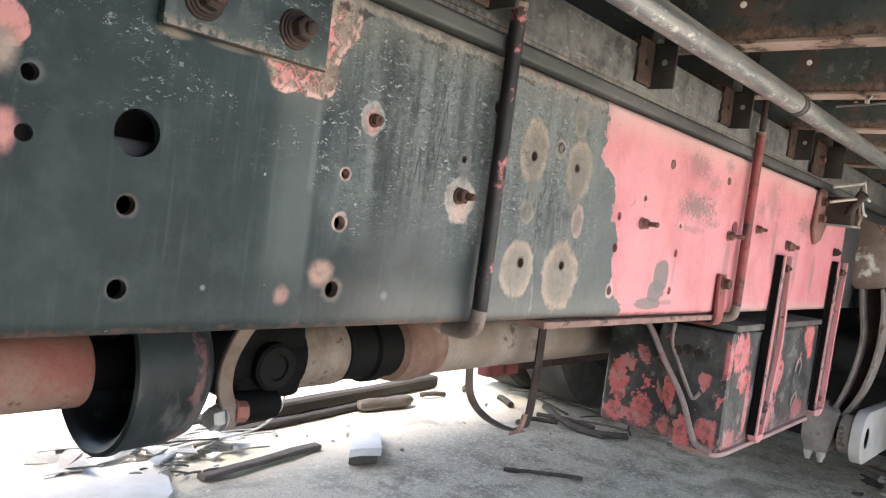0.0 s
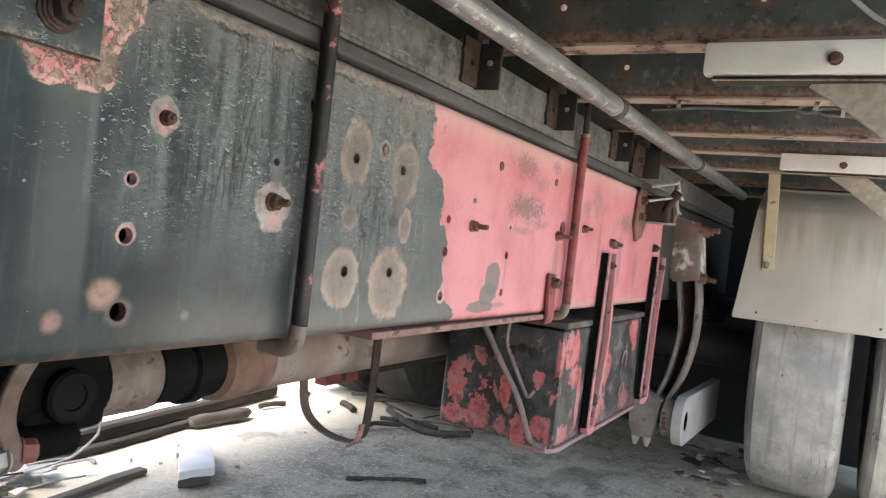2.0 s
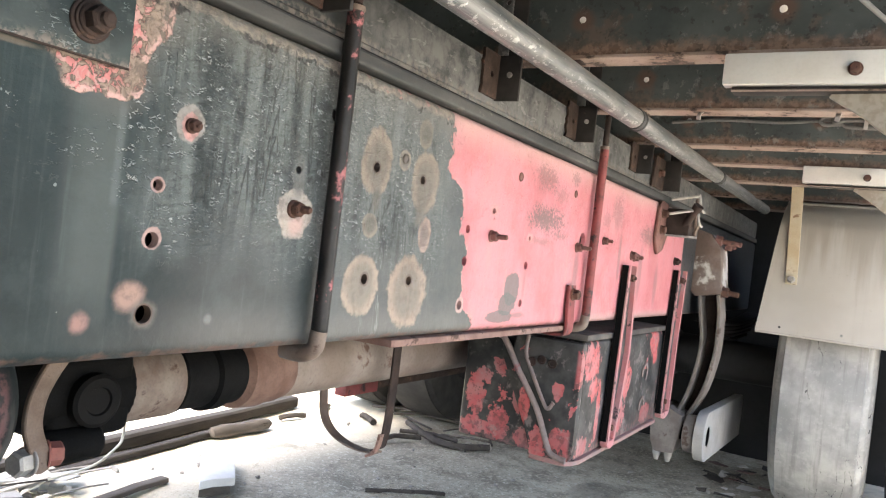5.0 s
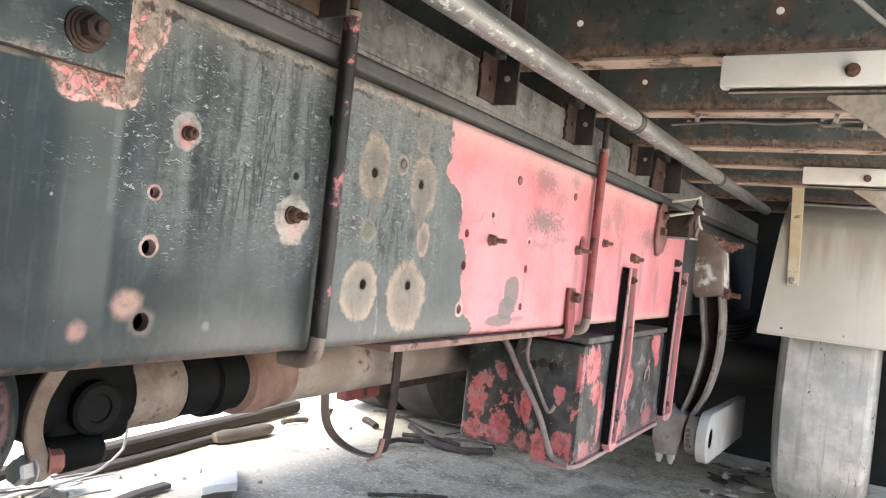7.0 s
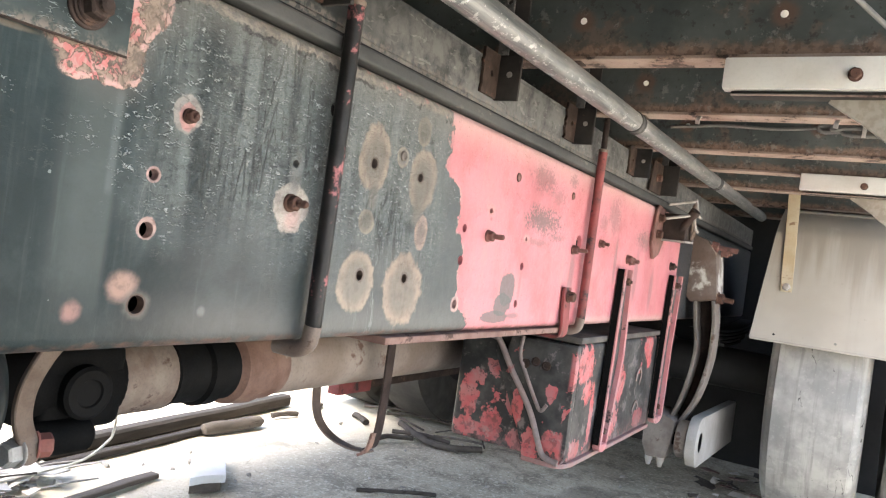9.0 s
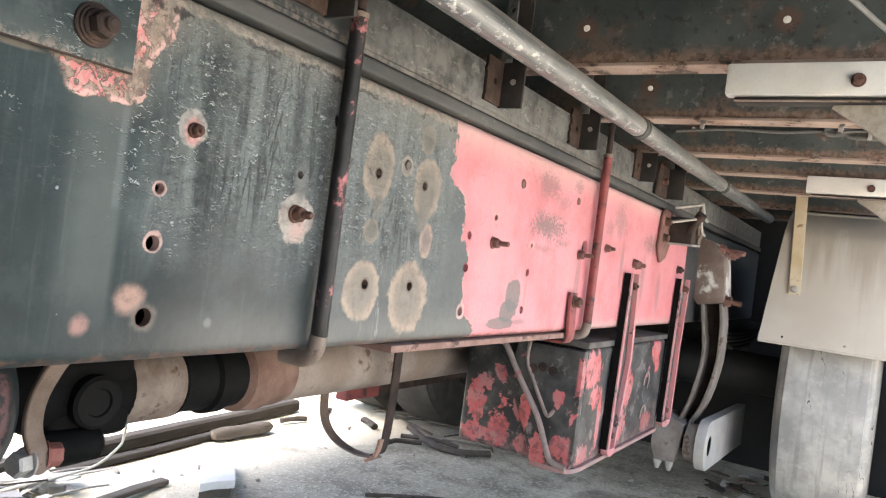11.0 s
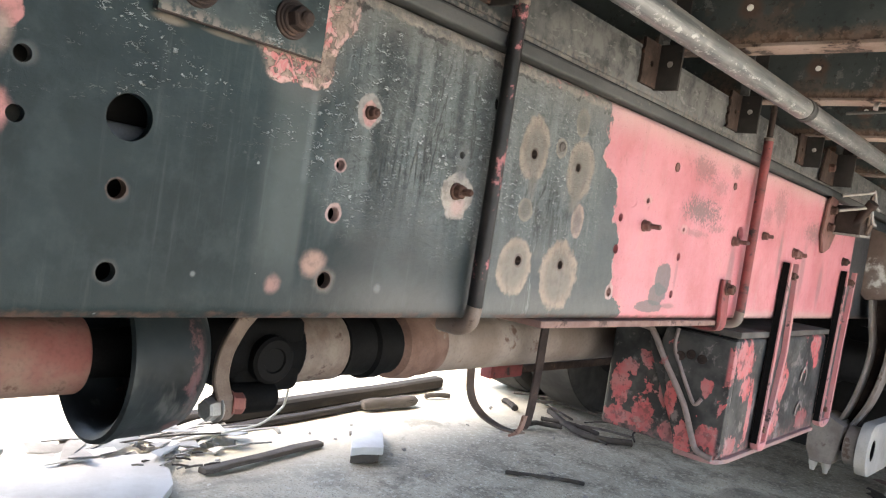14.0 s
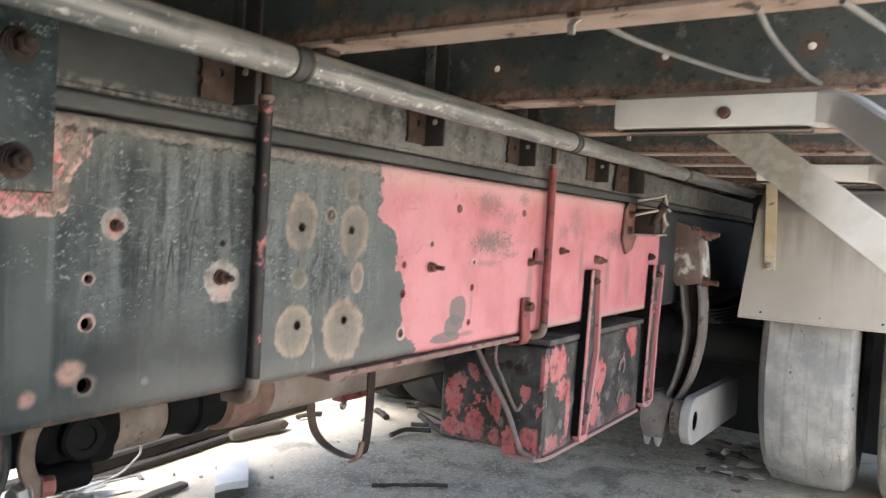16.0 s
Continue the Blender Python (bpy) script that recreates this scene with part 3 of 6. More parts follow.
def pipe_paint():
    """Old grey paint on a pipe: dust along its upper side, long scratches, chipped bright flecks along its lower side."""
    n = Nodes("pipe_paint", 0.36)
    y, z = n.along((0, 1, 0)), n.along((0, 0, 1))
    up = n.op("SUBTRACT", n.op("SUBTRACT", z, 1.1105), n.op("MULTIPLY", y, 0.00938))
    long = n.noise(1.0, 5, 0.65, n.scaled(120, 7, 120))
    ragged = n.noise(1.0, 5, 0.7, n.scaled(90, 45, 90, (3, 1, 2)))
    soft = n.noise(14.0, 4, 0.6)
    col = n.mix(n.step(long, 0.38, 0.64), (0.048, 0.056, 0.058), (0.150, 0.153, 0.151))
    col = n.mix(n.op("MULTIPLY", n.step(soft, 0.5, 0.68), 0.5), col, (0.20, 0.195, 0.185))
    dust = n.step(n.op("ADD", up, n.op("MULTIPLY", n.op("SUBTRACT", soft, 0.5), 0.012)), 0.003, 0.013)
    col = n.mix(n.op("MULTIPLY", dust, 0.62), col, (0.225, 0.205, 0.180))
    low = n.step(n.op("ADD", up, n.op("MULTIPLY", n.op("SUBTRACT", soft, 0.5), 0.018)), -0.004, -0.013)
    chips = n.op("MULTIPLY", n.op("MULTIPLY", n.step(ragged, 0.56, 0.61), low), 0.75)
    fleck = n.op("MULTIPLY", n.step(n.noise(1.0, 3, 0.6, n.scaled(150, 100, 150, (5, 2, 2))), 0.665, 0.70), n.step(up, 0.012, 0.006))
    col = n.mix(n.op("MULTIPLY", n.op("MAXIMUM", chips, fleck), 0.85), col, (0.52, 0.52, 0.50))
    scratch = n.step(n.noise(1.0, 2, 0.5, n.scaled(300, 10, 300, (1, 4, 2))), 0.66, 0.70)
    col = n.mix(n.op("MULTIPLY", scratch, 0.35), col, (0.36, 0.36, 0.35))
    rough = n.op("ADD", n.op("MULTIPLY", dust, 0.35), n.op("ADD", n.op("MULTIPLY", ragged, 0.2), 0.22))
    n.bsdf.inputs["Specular IOR Level"].default_value = 0.6
    return n.done(col, rough, n.op("ADD", n.op("MULTIPLY", ragged, 0.5), n.op("MULTIPLY", chips, -0.6)), 0.3, 0.0012)


def subframe_paint():
    """Grey-green channel paint, darker towards the cab, rubbed pale and stained with dark blots further back."""
    n = Nodes("subframe_paint", 0.5)
    y, z = n.along((0, 1, 0)), n.along((0, 0, 1))
    big = n.noise(1.0, 5, 0.65, n.scaled(9, 5, 9))
    mid = n.noise(24.0, 5, 0.7)
    fine = n.noise(110.0, 3, 0.6)
    col = n.mix(n.step(big, 0.35, 0.66), (0.012, 0.0155, 0.0165), (0.030, 0.034, 0.034))
    back = n.op("MULTIPLY", n.step(n.op("ADD", y, n.op("MULTIPLY", n.op("SUBTRACT", big, 0.5), 0.5)), 0.55, 0.85), n.step(mid, 0.30, 0.62))
    col = n.mix(n.op("MULTIPLY", back, 0.70), col, (0.150, 0.150, 0.145))
    blot = n.step(n.noise(1.0, 4, 0.65, n.scaled(30, 16, 30, (2, 6, 3)), 0.5), 0.60, 0.64)
    col = n.mix(n.op("MULTIPLY", blot, 0.5), col, (0.026, 0.027, 0.027))
    rub = n.op("MULTIPLY", n.step(n.noise(1.0, 4, 0.7, n.scaled(40, 22, 70, (7, 1, 1)), 0.4), 0.58, 0.63), n.step(y, 0.5, 0.8))
    col = n.mix(n.op("MULTIPLY", rub, 0.30), col, (0.30, 0.295, 0.28))
    foot = n.op("MULTIPLY", n.step(n.op("ADD", z, n.op("MULTIPLY", n.op("SUBTRACT", mid, 0.5), 0.02)), 1.074, 1.066), n.step(fine, 0.4, 0.6))
    col = n.mix(n.op("MULTIPLY", foot, 0.5), col, (0.17, 0.145, 0.125))
    return n.done(col, n.op("ADD", n.op("MULTIPLY", fine, 0.3), 0.36), n.op("ADD", n.op("MULTIPLY", mid, 0.6), n.op("MULTIPLY", fine, 0.3)), 0.4, 0.0016)


def plate_paint():
    """Dark green paint with sparse curled flecks, rusty along the lower edge."""
    n = Nodes("plate_paint", 0.42)
    z = n.along((0, 0, 1))
    big, fine = n.noise(14.0, 5, 0.6), n.noise(150.0, 3, 0.6)
    col = n.mix(n.step(big, 0.36, 0.66), (0.0075, 0.0150, 0.0165), (0.026, 0.040, 0.041))
    arc = n.noise(1.0, 2, 0.5, n.scaled(110, 95, 230, (2, 2, 4)), 1.0)
    gate = n.noise(1.0, 3, 0.6, n.scaled(60, 50, 100, (5, 8, 3)), 0.4)
    hit = n.op("MULTIPLY", n.step(n.op("ABSOLUTE", n.op("SUBTRACT", arc, 0.53)), 0.045, 0.020), n.step(gate, 0.55, 0.62))
    col = n.mix(n.op("MULTIPLY", hit, 0.7), col, (0.24, 0.27, 0.27))
    blot = n.step(n.noise(48.0, 4, 0.65), 0.52, 0.66)
    col = n.mix(n.op("MULTIPLY", blot, 0.4), col, (0.055, 0.068, 0.068))
    low = n.op("MULTIPLY", n.step(n.op("ADD", z, n.op("MULTIPLY", n.op("SUBTRACT", big, 0.5), 0.02)), 0.962, 0.950), n.step(fine, 0.38, 0.58))
    col = n.mix(n.op("MULTIPLY", low, 0.7), col, (0.20, 0.165, 0.14))
    n.bsdf.inputs["Specular IOR Level"].default_value = 0.24
    return n.done(col, None, n.op("ADD", n.op("MULTIPLY", hit, 0.8), n.op("MULTIPLY", fine, 0.3)), 0.6, 0.0022)


def drum_paint():
    """Black-green drum with pink primer showing along the rear band, smeared with dust."""
    n = Nodes("drum_paint", 0.45)
    y, z = n.along((0, 1, 0)), n.along((0, 0, 1))
    big, mid = n.noise(7.0, 4, 0.6), n.noise(26.0, 5, 0.7)
    col = n.mix(n.step(big, 0.38, 0.62), (0.006, 0.008, 0.009), (0.026, 0.033, 0.035))
    # upper side lightened, lower left dark: light from above put into the colour
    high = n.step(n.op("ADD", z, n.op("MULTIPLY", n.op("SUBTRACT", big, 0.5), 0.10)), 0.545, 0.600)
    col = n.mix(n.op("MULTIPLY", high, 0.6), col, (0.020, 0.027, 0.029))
    band = n.step(n.op("ABSOLUTE", n.op("SUBTRACT", n.op("ADD", y, n.op("MULTIPLY", n.op("SUBTRACT", mid, 0.5), 0.05)), 0.478)), 0.016, 0.008)
    col = n.mix(n.op("MULTIPLY", n.op("MULTIPLY", band, n.step(mid, 0.42, 0.56)), 0.6), col, (0.19, 0.090, 0.092))
    smear = n.op("MULTIPLY", n.step(n.noise(1.0, 4, 0.6, n.scaled(8, 22, 8, (2, 5, 1)), 0.4), 0.54, 0.66), n.step(z, 0.64, 0.50))
    col = n.mix(n.op("MULTIPLY", smear, 0.5), col, (0.13, 0.13, 0.12))
    n.bsdf.inputs["Specular IOR Level"].default_value = 0.18
    return n.done(col, n.op("ADD", n.op("MULTIPLY", mid, 0.3), 0.32), mid, 0.35, 0.002)


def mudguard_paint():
    """Cream paint with brown vertical smears; the deck's shade is painted in towards the fold."""
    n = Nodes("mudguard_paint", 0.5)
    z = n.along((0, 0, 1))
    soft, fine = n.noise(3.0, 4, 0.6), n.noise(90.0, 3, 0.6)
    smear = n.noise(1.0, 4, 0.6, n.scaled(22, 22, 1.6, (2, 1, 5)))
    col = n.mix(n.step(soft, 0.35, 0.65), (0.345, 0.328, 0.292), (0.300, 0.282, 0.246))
    # upper part browned: overhang shade put into the colour, broken up by the smears
    top_shade = n.step(n.op("ADD", z, n.op("MULTIPLY", n.op("SUBTRACT", smear, 0.5), 0.55)), 0.83, 1.06)
    col = n.mix(n.op("MULTIPLY", top_shade, 0.62), col, (0.165, 0.145, 0.118))
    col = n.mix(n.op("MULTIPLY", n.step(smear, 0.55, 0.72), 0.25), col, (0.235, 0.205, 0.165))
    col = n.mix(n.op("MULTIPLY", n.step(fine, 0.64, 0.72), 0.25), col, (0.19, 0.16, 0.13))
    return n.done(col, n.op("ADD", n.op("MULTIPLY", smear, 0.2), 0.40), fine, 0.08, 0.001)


M_RAIL = rail_paint()
M_BRACE = brace_paint()
M_SUB = subframe_paint()
M_PACK = worn("packing_strip", (0.034, 0.036, 0.036), (0.062, 0.063, 0.061), (0.13, 0.122, 0.108), 8.0, 0.30, 0.6, spots=70, stretch=(1, 0.5, 1))
M_PLATE = plate_paint()
M_RUST = worn("rusty_iron", (0.066, 0.034, 0.026), (0.105, 0.056, 0.042), (0.036, 0.024, 0.020), 30.0, 0.5, 0.85, spots=110, bump=0.8)
M_RUSTDARK = worn("dark_rusty_iron", (0.022, 0.015, 0.013), (0.042, 0.028, 0.023), (0.085, 0.050, 0.038), 24.0, 0.38, 0.8, spots=90, bump=0.7)
M_BEARER = bearer_paint()
M_FLANGE = worn("rusty_flange", (0.265, 0.210, 0.178), (0.175, 0.122, 0.096), (0.050, 0.036, 0.030), 9.0, 0.62, 0.85, spots=44, bump=0.9)
M_PIPE = pipe_paint()
M_RINGS = worn("dark_ring", (0.035, 0.035, 0.035), (0.06, 0.06, 0.058), (0.11, 0.1, 0.09), 20.0, 0.3, 0.6)
M_RODBLACK = worn("rod_black", (0.0045, 0.0042, 0.0042), (0.018, 0.016, 0.016), (0.33, 0.12, 0.125), 16.0, 0.53, 0.5, spots=50, gloss=0.30)
M_RODRED = worn("rod_red", (0.22, 0.055, 0.055), (0.13, 0.038, 0.036), (0.030, 0.022, 0.022), 16.0, 0.58, 0.6, spots=40)
M_WHITE = worn("white_paint", (0.60, 0.60, 0.57), (0.52, 0.51, 0.47), (0.30, 0.24, 0.17), 7.0, 0.30, 0.45, spots=30, bump=0.2)
M_MUD = mudguard_paint()
M_TAN = worn("tan_strap", (0.37, 0.30, 0.19), (0.43, 0.375, 0.27), (0.20, 0.13, 0.08), 9.0, 0.35, 0.55)
M_BOX = red_black("box_paint", 0.4, -0.10, (("front", -0.262, 0.500, 0.030, 0.062, 1.0), ("front", -0.240, 0.545, 0.022, 0.022, 1.0), ("front", -0.255, 0.425, 0.050, 0.026, 0.9), ("front", -0.195, 0.440, 0.035, 0.045, 0.75),
               ("front", -0.150, 0.520, 0.018, 0.050, 0.95), ("front", -0.12, 0.42, 0.04, 0.03, 0.9), ("side", 1.640, 0.615, 0.070, 0.055, 1.0), ("side", 1.672, 0.55, 0.045, 0.03, 1.0), ("side", 1.715, 0.49, 0.016, 0.08, 1.0),
               ("side", 1.93, 0.545, 0.045, 0.055, 1.0), ("side", 1.90, 0.455, 0.050, 0.055, 0.9), ("side", 2.185, 0.635, 0.055, 0.040, 1.0), ("side", 2.205, 0.595, 0.03, 0.03, 1.0), ("side", 1.62, 0.42, 0.05, 0.03, 0.7), ("side", 2.15, 0.43, 0.06, 0.03, 0.5)))
M_COVER = red_black("cover_paint", 1.1, -0.14, (("front", -0.046, 0.548, 0.018, 0.026, 1.0), ("front", -0.030, 0.440, 0.034, 0.030, 0.8), ("front", -0.004, 0.415, 0.03, 0.022, 0.8), ("front", -0.125, 0.50, 0.020, 0.050, 1.0), ("front", -0.085, 0.42, 0.025, 0.045, 0.95), ("side", 1.57, 0.60, 0.02, 0.05, 1.0)))
M_BAR = red_black("bar_paint", 2.3, 0.16)
M_BARLIP = worn("bar_lip_paint", (0.42, 0.16, 0.165), (0.36, 0.20, 0.20), (0.055, 0.045, 0.045), 12.0, 0.50, 0.5, spots=40)
M_BLACK = worn("black_paint", (0.0025, 0.0025, 0.0025), (0.0045, 0.0045, 0.0045), (0.022, 0.019, 0.018), 9.0, 0.18, 0.75, gloss=0.08)
M_LIP = worn("worn_lip", (0.27, 0.145, 0.135), (0.22, 0.16, 0.15), (0.08, 0.05, 0.046), 14.0, 0.45, 0.6)
M_RIB = worn("worn_rib", (0.165, 0.135, 0.125), (0.25, 0.20, 0.185), (0.24, 0.095, 0.092), 14.0, 0.45, 0.55, spots=26)
M_SHAFT = worn("shaft_tube", (0.195, 0.150, 0.120), (0.27, 0.228, 0.195), (0.125, 0.072, 0.052), 7.0, 0.42, 0.65, spots=22, bump=0.35)
M_SHAFTRED = worn("shaft_red", (0.235, 0.082, 0.068), (0.265, 0.180, 0.138), (0.15, 0.080, 0.056), 6.5, 0.45, 0.75, spots=26, bump=0.45, seed=1.9)
M_DRUM = drum_paint()
M_RUBBER = worn("black_rubber", (0.0028, 0.0028, 0.0028), (0.005, 0.005, 0.005), (0.02, 0.018, 0.016), 12.0, 0.12, 0.7, gloss=0.10)
M_PAD = worn("scraped_cast", (0.105, 0.075, 0.062), (0.20, 0.17, 0.15), (0.42, 0.405, 0.38), 6.0, 0.70, 0.8, spots=14, bump=0.6, seed=0.3)
M_FLARE = worn("rust_flare", (0.16, 0.092, 0.076), (0.24, 0.155, 0.13), (0.070, 0.042, 0.034), 16.0, 0.58, 0.8, spots=45, bump=0.6)
M_LEVER = worn("lever_iron", (0.115, 0.082, 0.064), (0.165, 0.125, 0.10), (0.085, 0.048, 0.036), 22.0, 0.5, 0.75, spots=50, bump=0.6)
M_CAST = worn("cast_iron", (0.105, 0.090, 0.078), (0.165, 0.148, 0.134), (0.070, 0.048, 0.038), 12.0, 0.45, 0.75, spots=22, bump=0.5)
M_ARM = worn("arm_paint", (0.30, 0.293, 0.275), (0.24, 0.234, 0.218), (0.20, 0.19, 0.178), 8.0, 0.2, 0.6)
M_TYRE = tyre_rubber()
# darker copy of the tyre colour: shade put in for the far wheels
M_TYRESHADE = worn("shaded_tyre", (0.035, 0.034, 0.032), (0.06, 0.058, 0.054), (0.11, 0.105, 0.095), 9.0, 0.3, 0.9)
M_CLEAT = worn("cleat_rust", (0.030, 0.022, 0.019), (0.054, 0.038, 0.031), (0.10, 0.050, 0.036), 30.0, 0.48, 0.9, spots=45, bump=0.9, gloss=0.1)
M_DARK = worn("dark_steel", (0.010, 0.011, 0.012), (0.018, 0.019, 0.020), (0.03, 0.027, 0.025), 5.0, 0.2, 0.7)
M_DECK = worn("deck_underside", (0.026, 0.024, 0.022), (0.042, 0.038, 0.034), (0.018, 0.016, 0.015), 3.0, 0.3, 0.85, stretch=(1, 5, 1))
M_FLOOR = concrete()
M_BEAM = worn("dark_timber", (0.030, 0.026, 0.022), (0.05, 0.043, 0.037), (0.02, 0.018, 0.016), 6.0, 0.4, 0.9, spots=40, stretch=(5, 0.6, 5), bump=0.6)
M_TIMBER = worn("old_timber", (0.085, 0.072, 0.060), (0.13, 0.11, 0.092), (0.05, 0.042, 0.036), 6.0, 0.4, 0.9, spots=40, stretch=(5, 0.6, 5), bump=0.6)
M_PALEWOOD = worn("pale_board", (0.50, 0.465, 0.41), (0.60, 0.57, 0.52), (0.42, 0.38, 0.33), 8.0, 0.15, 0.85)
M_STICK = worn("dark_stick", (0.045, 0.038, 0.033), (0.07, 0.06, 0.05), (0.03, 0.027, 0.025), 20.0, 0.4, 0.9)
M_STONE = worn("rubble_stone", (0.34, 0.315, 0.28), (0.25, 0.23, 0.205), (0.46, 0.43, 0.39), 14.0, 0.3, 0.95, spots=60, bump=0.7)
M_WHITEBLOCK = worn("white_block", (0.76, 0.745, 0.70), (0.66, 0.64, 0.60), (0.40, 0.37, 0.33), 10.0, 0.2, 0.9)
M_CABLE = worn("pale_cable", (0.50, 0.48, 0.43), (0.58, 0.56, 0.5), (0.3, 0.28, 0.25), 14.0, 0.2, 0.6)
M_HOSE = worn("grey_hose", (0.10, 0.10, 0.095), (0.15, 0.148, 0.14), (0.14, 0.135, 0.125), 14.0, 0.2, 0.6)
M_ZINC = worn("zinc", (0.30, 0.285, 0.265), (0.38, 0.365, 0.34), (0.18, 0.14, 0.11), 30.0, 0.3, 0.45, 0.4)
M_WELD = worn("weld_rust", (0.125, 0.070, 0.052), (0.195, 0.122, 0.094), (0.28, 0.235, 0.195), 12.0, 0.36, 0.8, spots=30, bump=0.6)
M_COLLAR = worn("collar_rust", (0.125, 0.088, 0.068), (0.21, 0.175, 0.148), (0.075, 0.045, 0.033), 14.0, 0.5, 0.7, spots=34, seed=3.3, bump=0.5)
M_LEG = worn("dark_leg", (0.016, 0.015, 0.014), (0.030, 0.027, 0.025), (0.075, 0.055, 0.045), 20.0, 0.3, 0.8, spots=50)
M_PINKBOLT = worn("pink_bolt", (0.17, 0.085, 0.074), (0.11, 0.056, 0.046), (0.06, 0.035, 0.030), 40.0, 0.4, 0.75, spots=90)
M_WIRE = worn("bare_wire", (0.22, 0.21, 0.195), (0.30, 0.285, 0.265), (0.12, 0.09, 0.075), 40.0, 0.4, 0.5, 0.3)
M_LID = worn("lid_paint", (0.050, 0.047, 0.044), (0.095, 0.088, 0.080), (0.15, 0.085, 0.080), 12.0, 0.40, 0.6, spots=40)
M_EDGE = worn("worn_edge", (0.30, 0.20, 0.20), (0.38, 0.30, 0.30), (0.36, 0.10, 0.105), 14.0, 0.5, 0.5, spots=30)
M_HOOK = worn("pale_hook", (0.17, 0.138, 0.118), (0.125, 0.092, 0.074), (0.065, 0.040, 0.031), 20.0, 0.45, 0.55, spots=60)
M_DISC = worn("disc_paint", (0.80, 0.79, 0.75), (0.74, 0.72, 0.68), (0.5, 0.45, 0.4), 40.0, 0.1, 0.6)

# ---- mesh tools ----


def part(name, bm, mat, parent, label="", sharp=38):
    """Links a bmesh, in world metres, as one mesh object under a thing or part."""
    me = bpy.data.meshes.new(name)
    bmesh.ops.recalc_face_normals(bm, faces=bm.faces[:])
    for f in bm.faces:
        f.smooth = True
    bm.to_mesh(me)
    bm.free()
    me.set_sharp_from_angle(angle=radians(sharp))
    me.materials.append(mat)
    ob = new(name, me)
    if parent:
        ob.parent = parent
        if not parent.parent:
            ob.matrix_parent_inverse = Matrix.Translation(-Vector(parent.location))
    if label:
        ob["label"] = label
    return ob


def thing(name, base, label, category, group="", kind=""):
    ob = new(name)
    ob.empty_display_size = 0.05
    ob.location = base
    return tagged(ob, label, category, group, kind)


def merge(bm, other):
    me = bpy.data.meshes.new("tmp")
    other.to_mesh(me)
    other.free()
    bm.from_mesh(me)
    bpy.data.meshes.remove(me)
    return bm


def block(x0, x1, y0, y1, z0, z1, bevel=0.002, seg=2):
    bm = bmesh.new()
    bmesh.ops.create_cube(bm, size=1)
    for v in bm.verts:
        v.co = ((x0 + x1) / 2 + v.co.x * (x1 - x0), (y0 + y1) / 2 + v.co.y * (y1 - y0), (z0 + z1) / 2 + v.co.z * (z1 - z0))
    if bevel:
        bmesh.ops.bevel(bm, geom=bm.edges[:], offset=bevel, segments=seg, profile=0.6, affect="EDGES")
    return bm


def prism(points, axis, a0, a1, bevel=0.0):
    """A polygon of (u, v) points pushed along an axis: x takes (y, z), y takes (x, z), z takes (x, y)."""
    bm = bmesh.new()
    place = {"x": lambda u, v, a: (a, u, v), "y": lambda u, v, a: (u, a, v), "z": lambda u, v, a: (u, v, a)}[axis]
    low = [bm.verts.new(place(u, v, a0)) for u, v in points]
    high = [bm.verts.new(place(u, v, a1)) for u, v in points]
    bm.faces.new(low), bm.faces.new(high)
    k = len(points)
    for i in range(k):
        bm.faces.new((low[i], low[(i + 1) % k], high[(i + 1) % k], high[i]))
    bmesh.ops.recalc_face_normals(bm, faces=bm.faces[:])
    if bevel:
        bmesh.ops.bevel(bm, geom=bm.edges[:], offset=bevel, segments=2, profile=0.6, affect="EDGES")
    return bm


def smooth_path(points, steps=8):
    """A Catmull-Rom line through the points."""
    p = [Vector(q) for q in points]
    p = [2 * p[0] - p[1], *p, 2 * p[-1] - p[-2]]
    out = []
    for a, b, c, d in zip(p, p[1:], p[2:], p[3:]):
        for i in range(steps):
            t = i / steps
            out.append(0.5 * (2 * b + (c - a) * t + (2 * a - 5 * b + 4 * c - d) * t * t + (3 * b - a - 3 * c + d) * t ** 3))
    return [*out, p[-2]]


def sweep(profile, path, side=(0, 0, 1), closed=False):
    """A profile of (u, v) points carried along a path; u runs along side as far as it can."""
    bm = bmesh.new()
    path = [Vector(q) for q in path]
    rings = []
    u = Vector(side)
    for i, q in enumerate(path):
        way = (path[min(i + 1, len(path) - 1)] - path[max(i - 1, 0)]).normalized()
        u = (u - u.dot(way) * way).normalized()
        w = way.cross(u)
        rings.append([bm.verts.new(q + a * u + b * w) for a, b in profile])
    k = len(profile)
    for r, s in zip(rings, rings[1:]):
        for i in range(k):
            bm.faces.new((r[i], r[(i + 1) % k], s[(i + 1) % k], s[i]))
    bm.faces.new(rings[0]), bm.faces.new(rings[-1])
    return bm


def circle(r, seg=14):
    return [(r * math.cos(2 * math.pi * i / seg), r * math.sin(2 * math.pi * i / seg)) for i in range(seg)]


def bar(w, h):
    b = min(w, h) * 0.18
    return [(-w / 2 + b, -h / 2), (w / 2 - b, -h / 2), (w / 2, -h / 2 + b), (w / 2, h / 2 - b), (w / 2 - b, h / 2), (-w / 2 + b, h / 2), (-w / 2, h / 2 - b), (-w / 2, -h / 2 + b)]


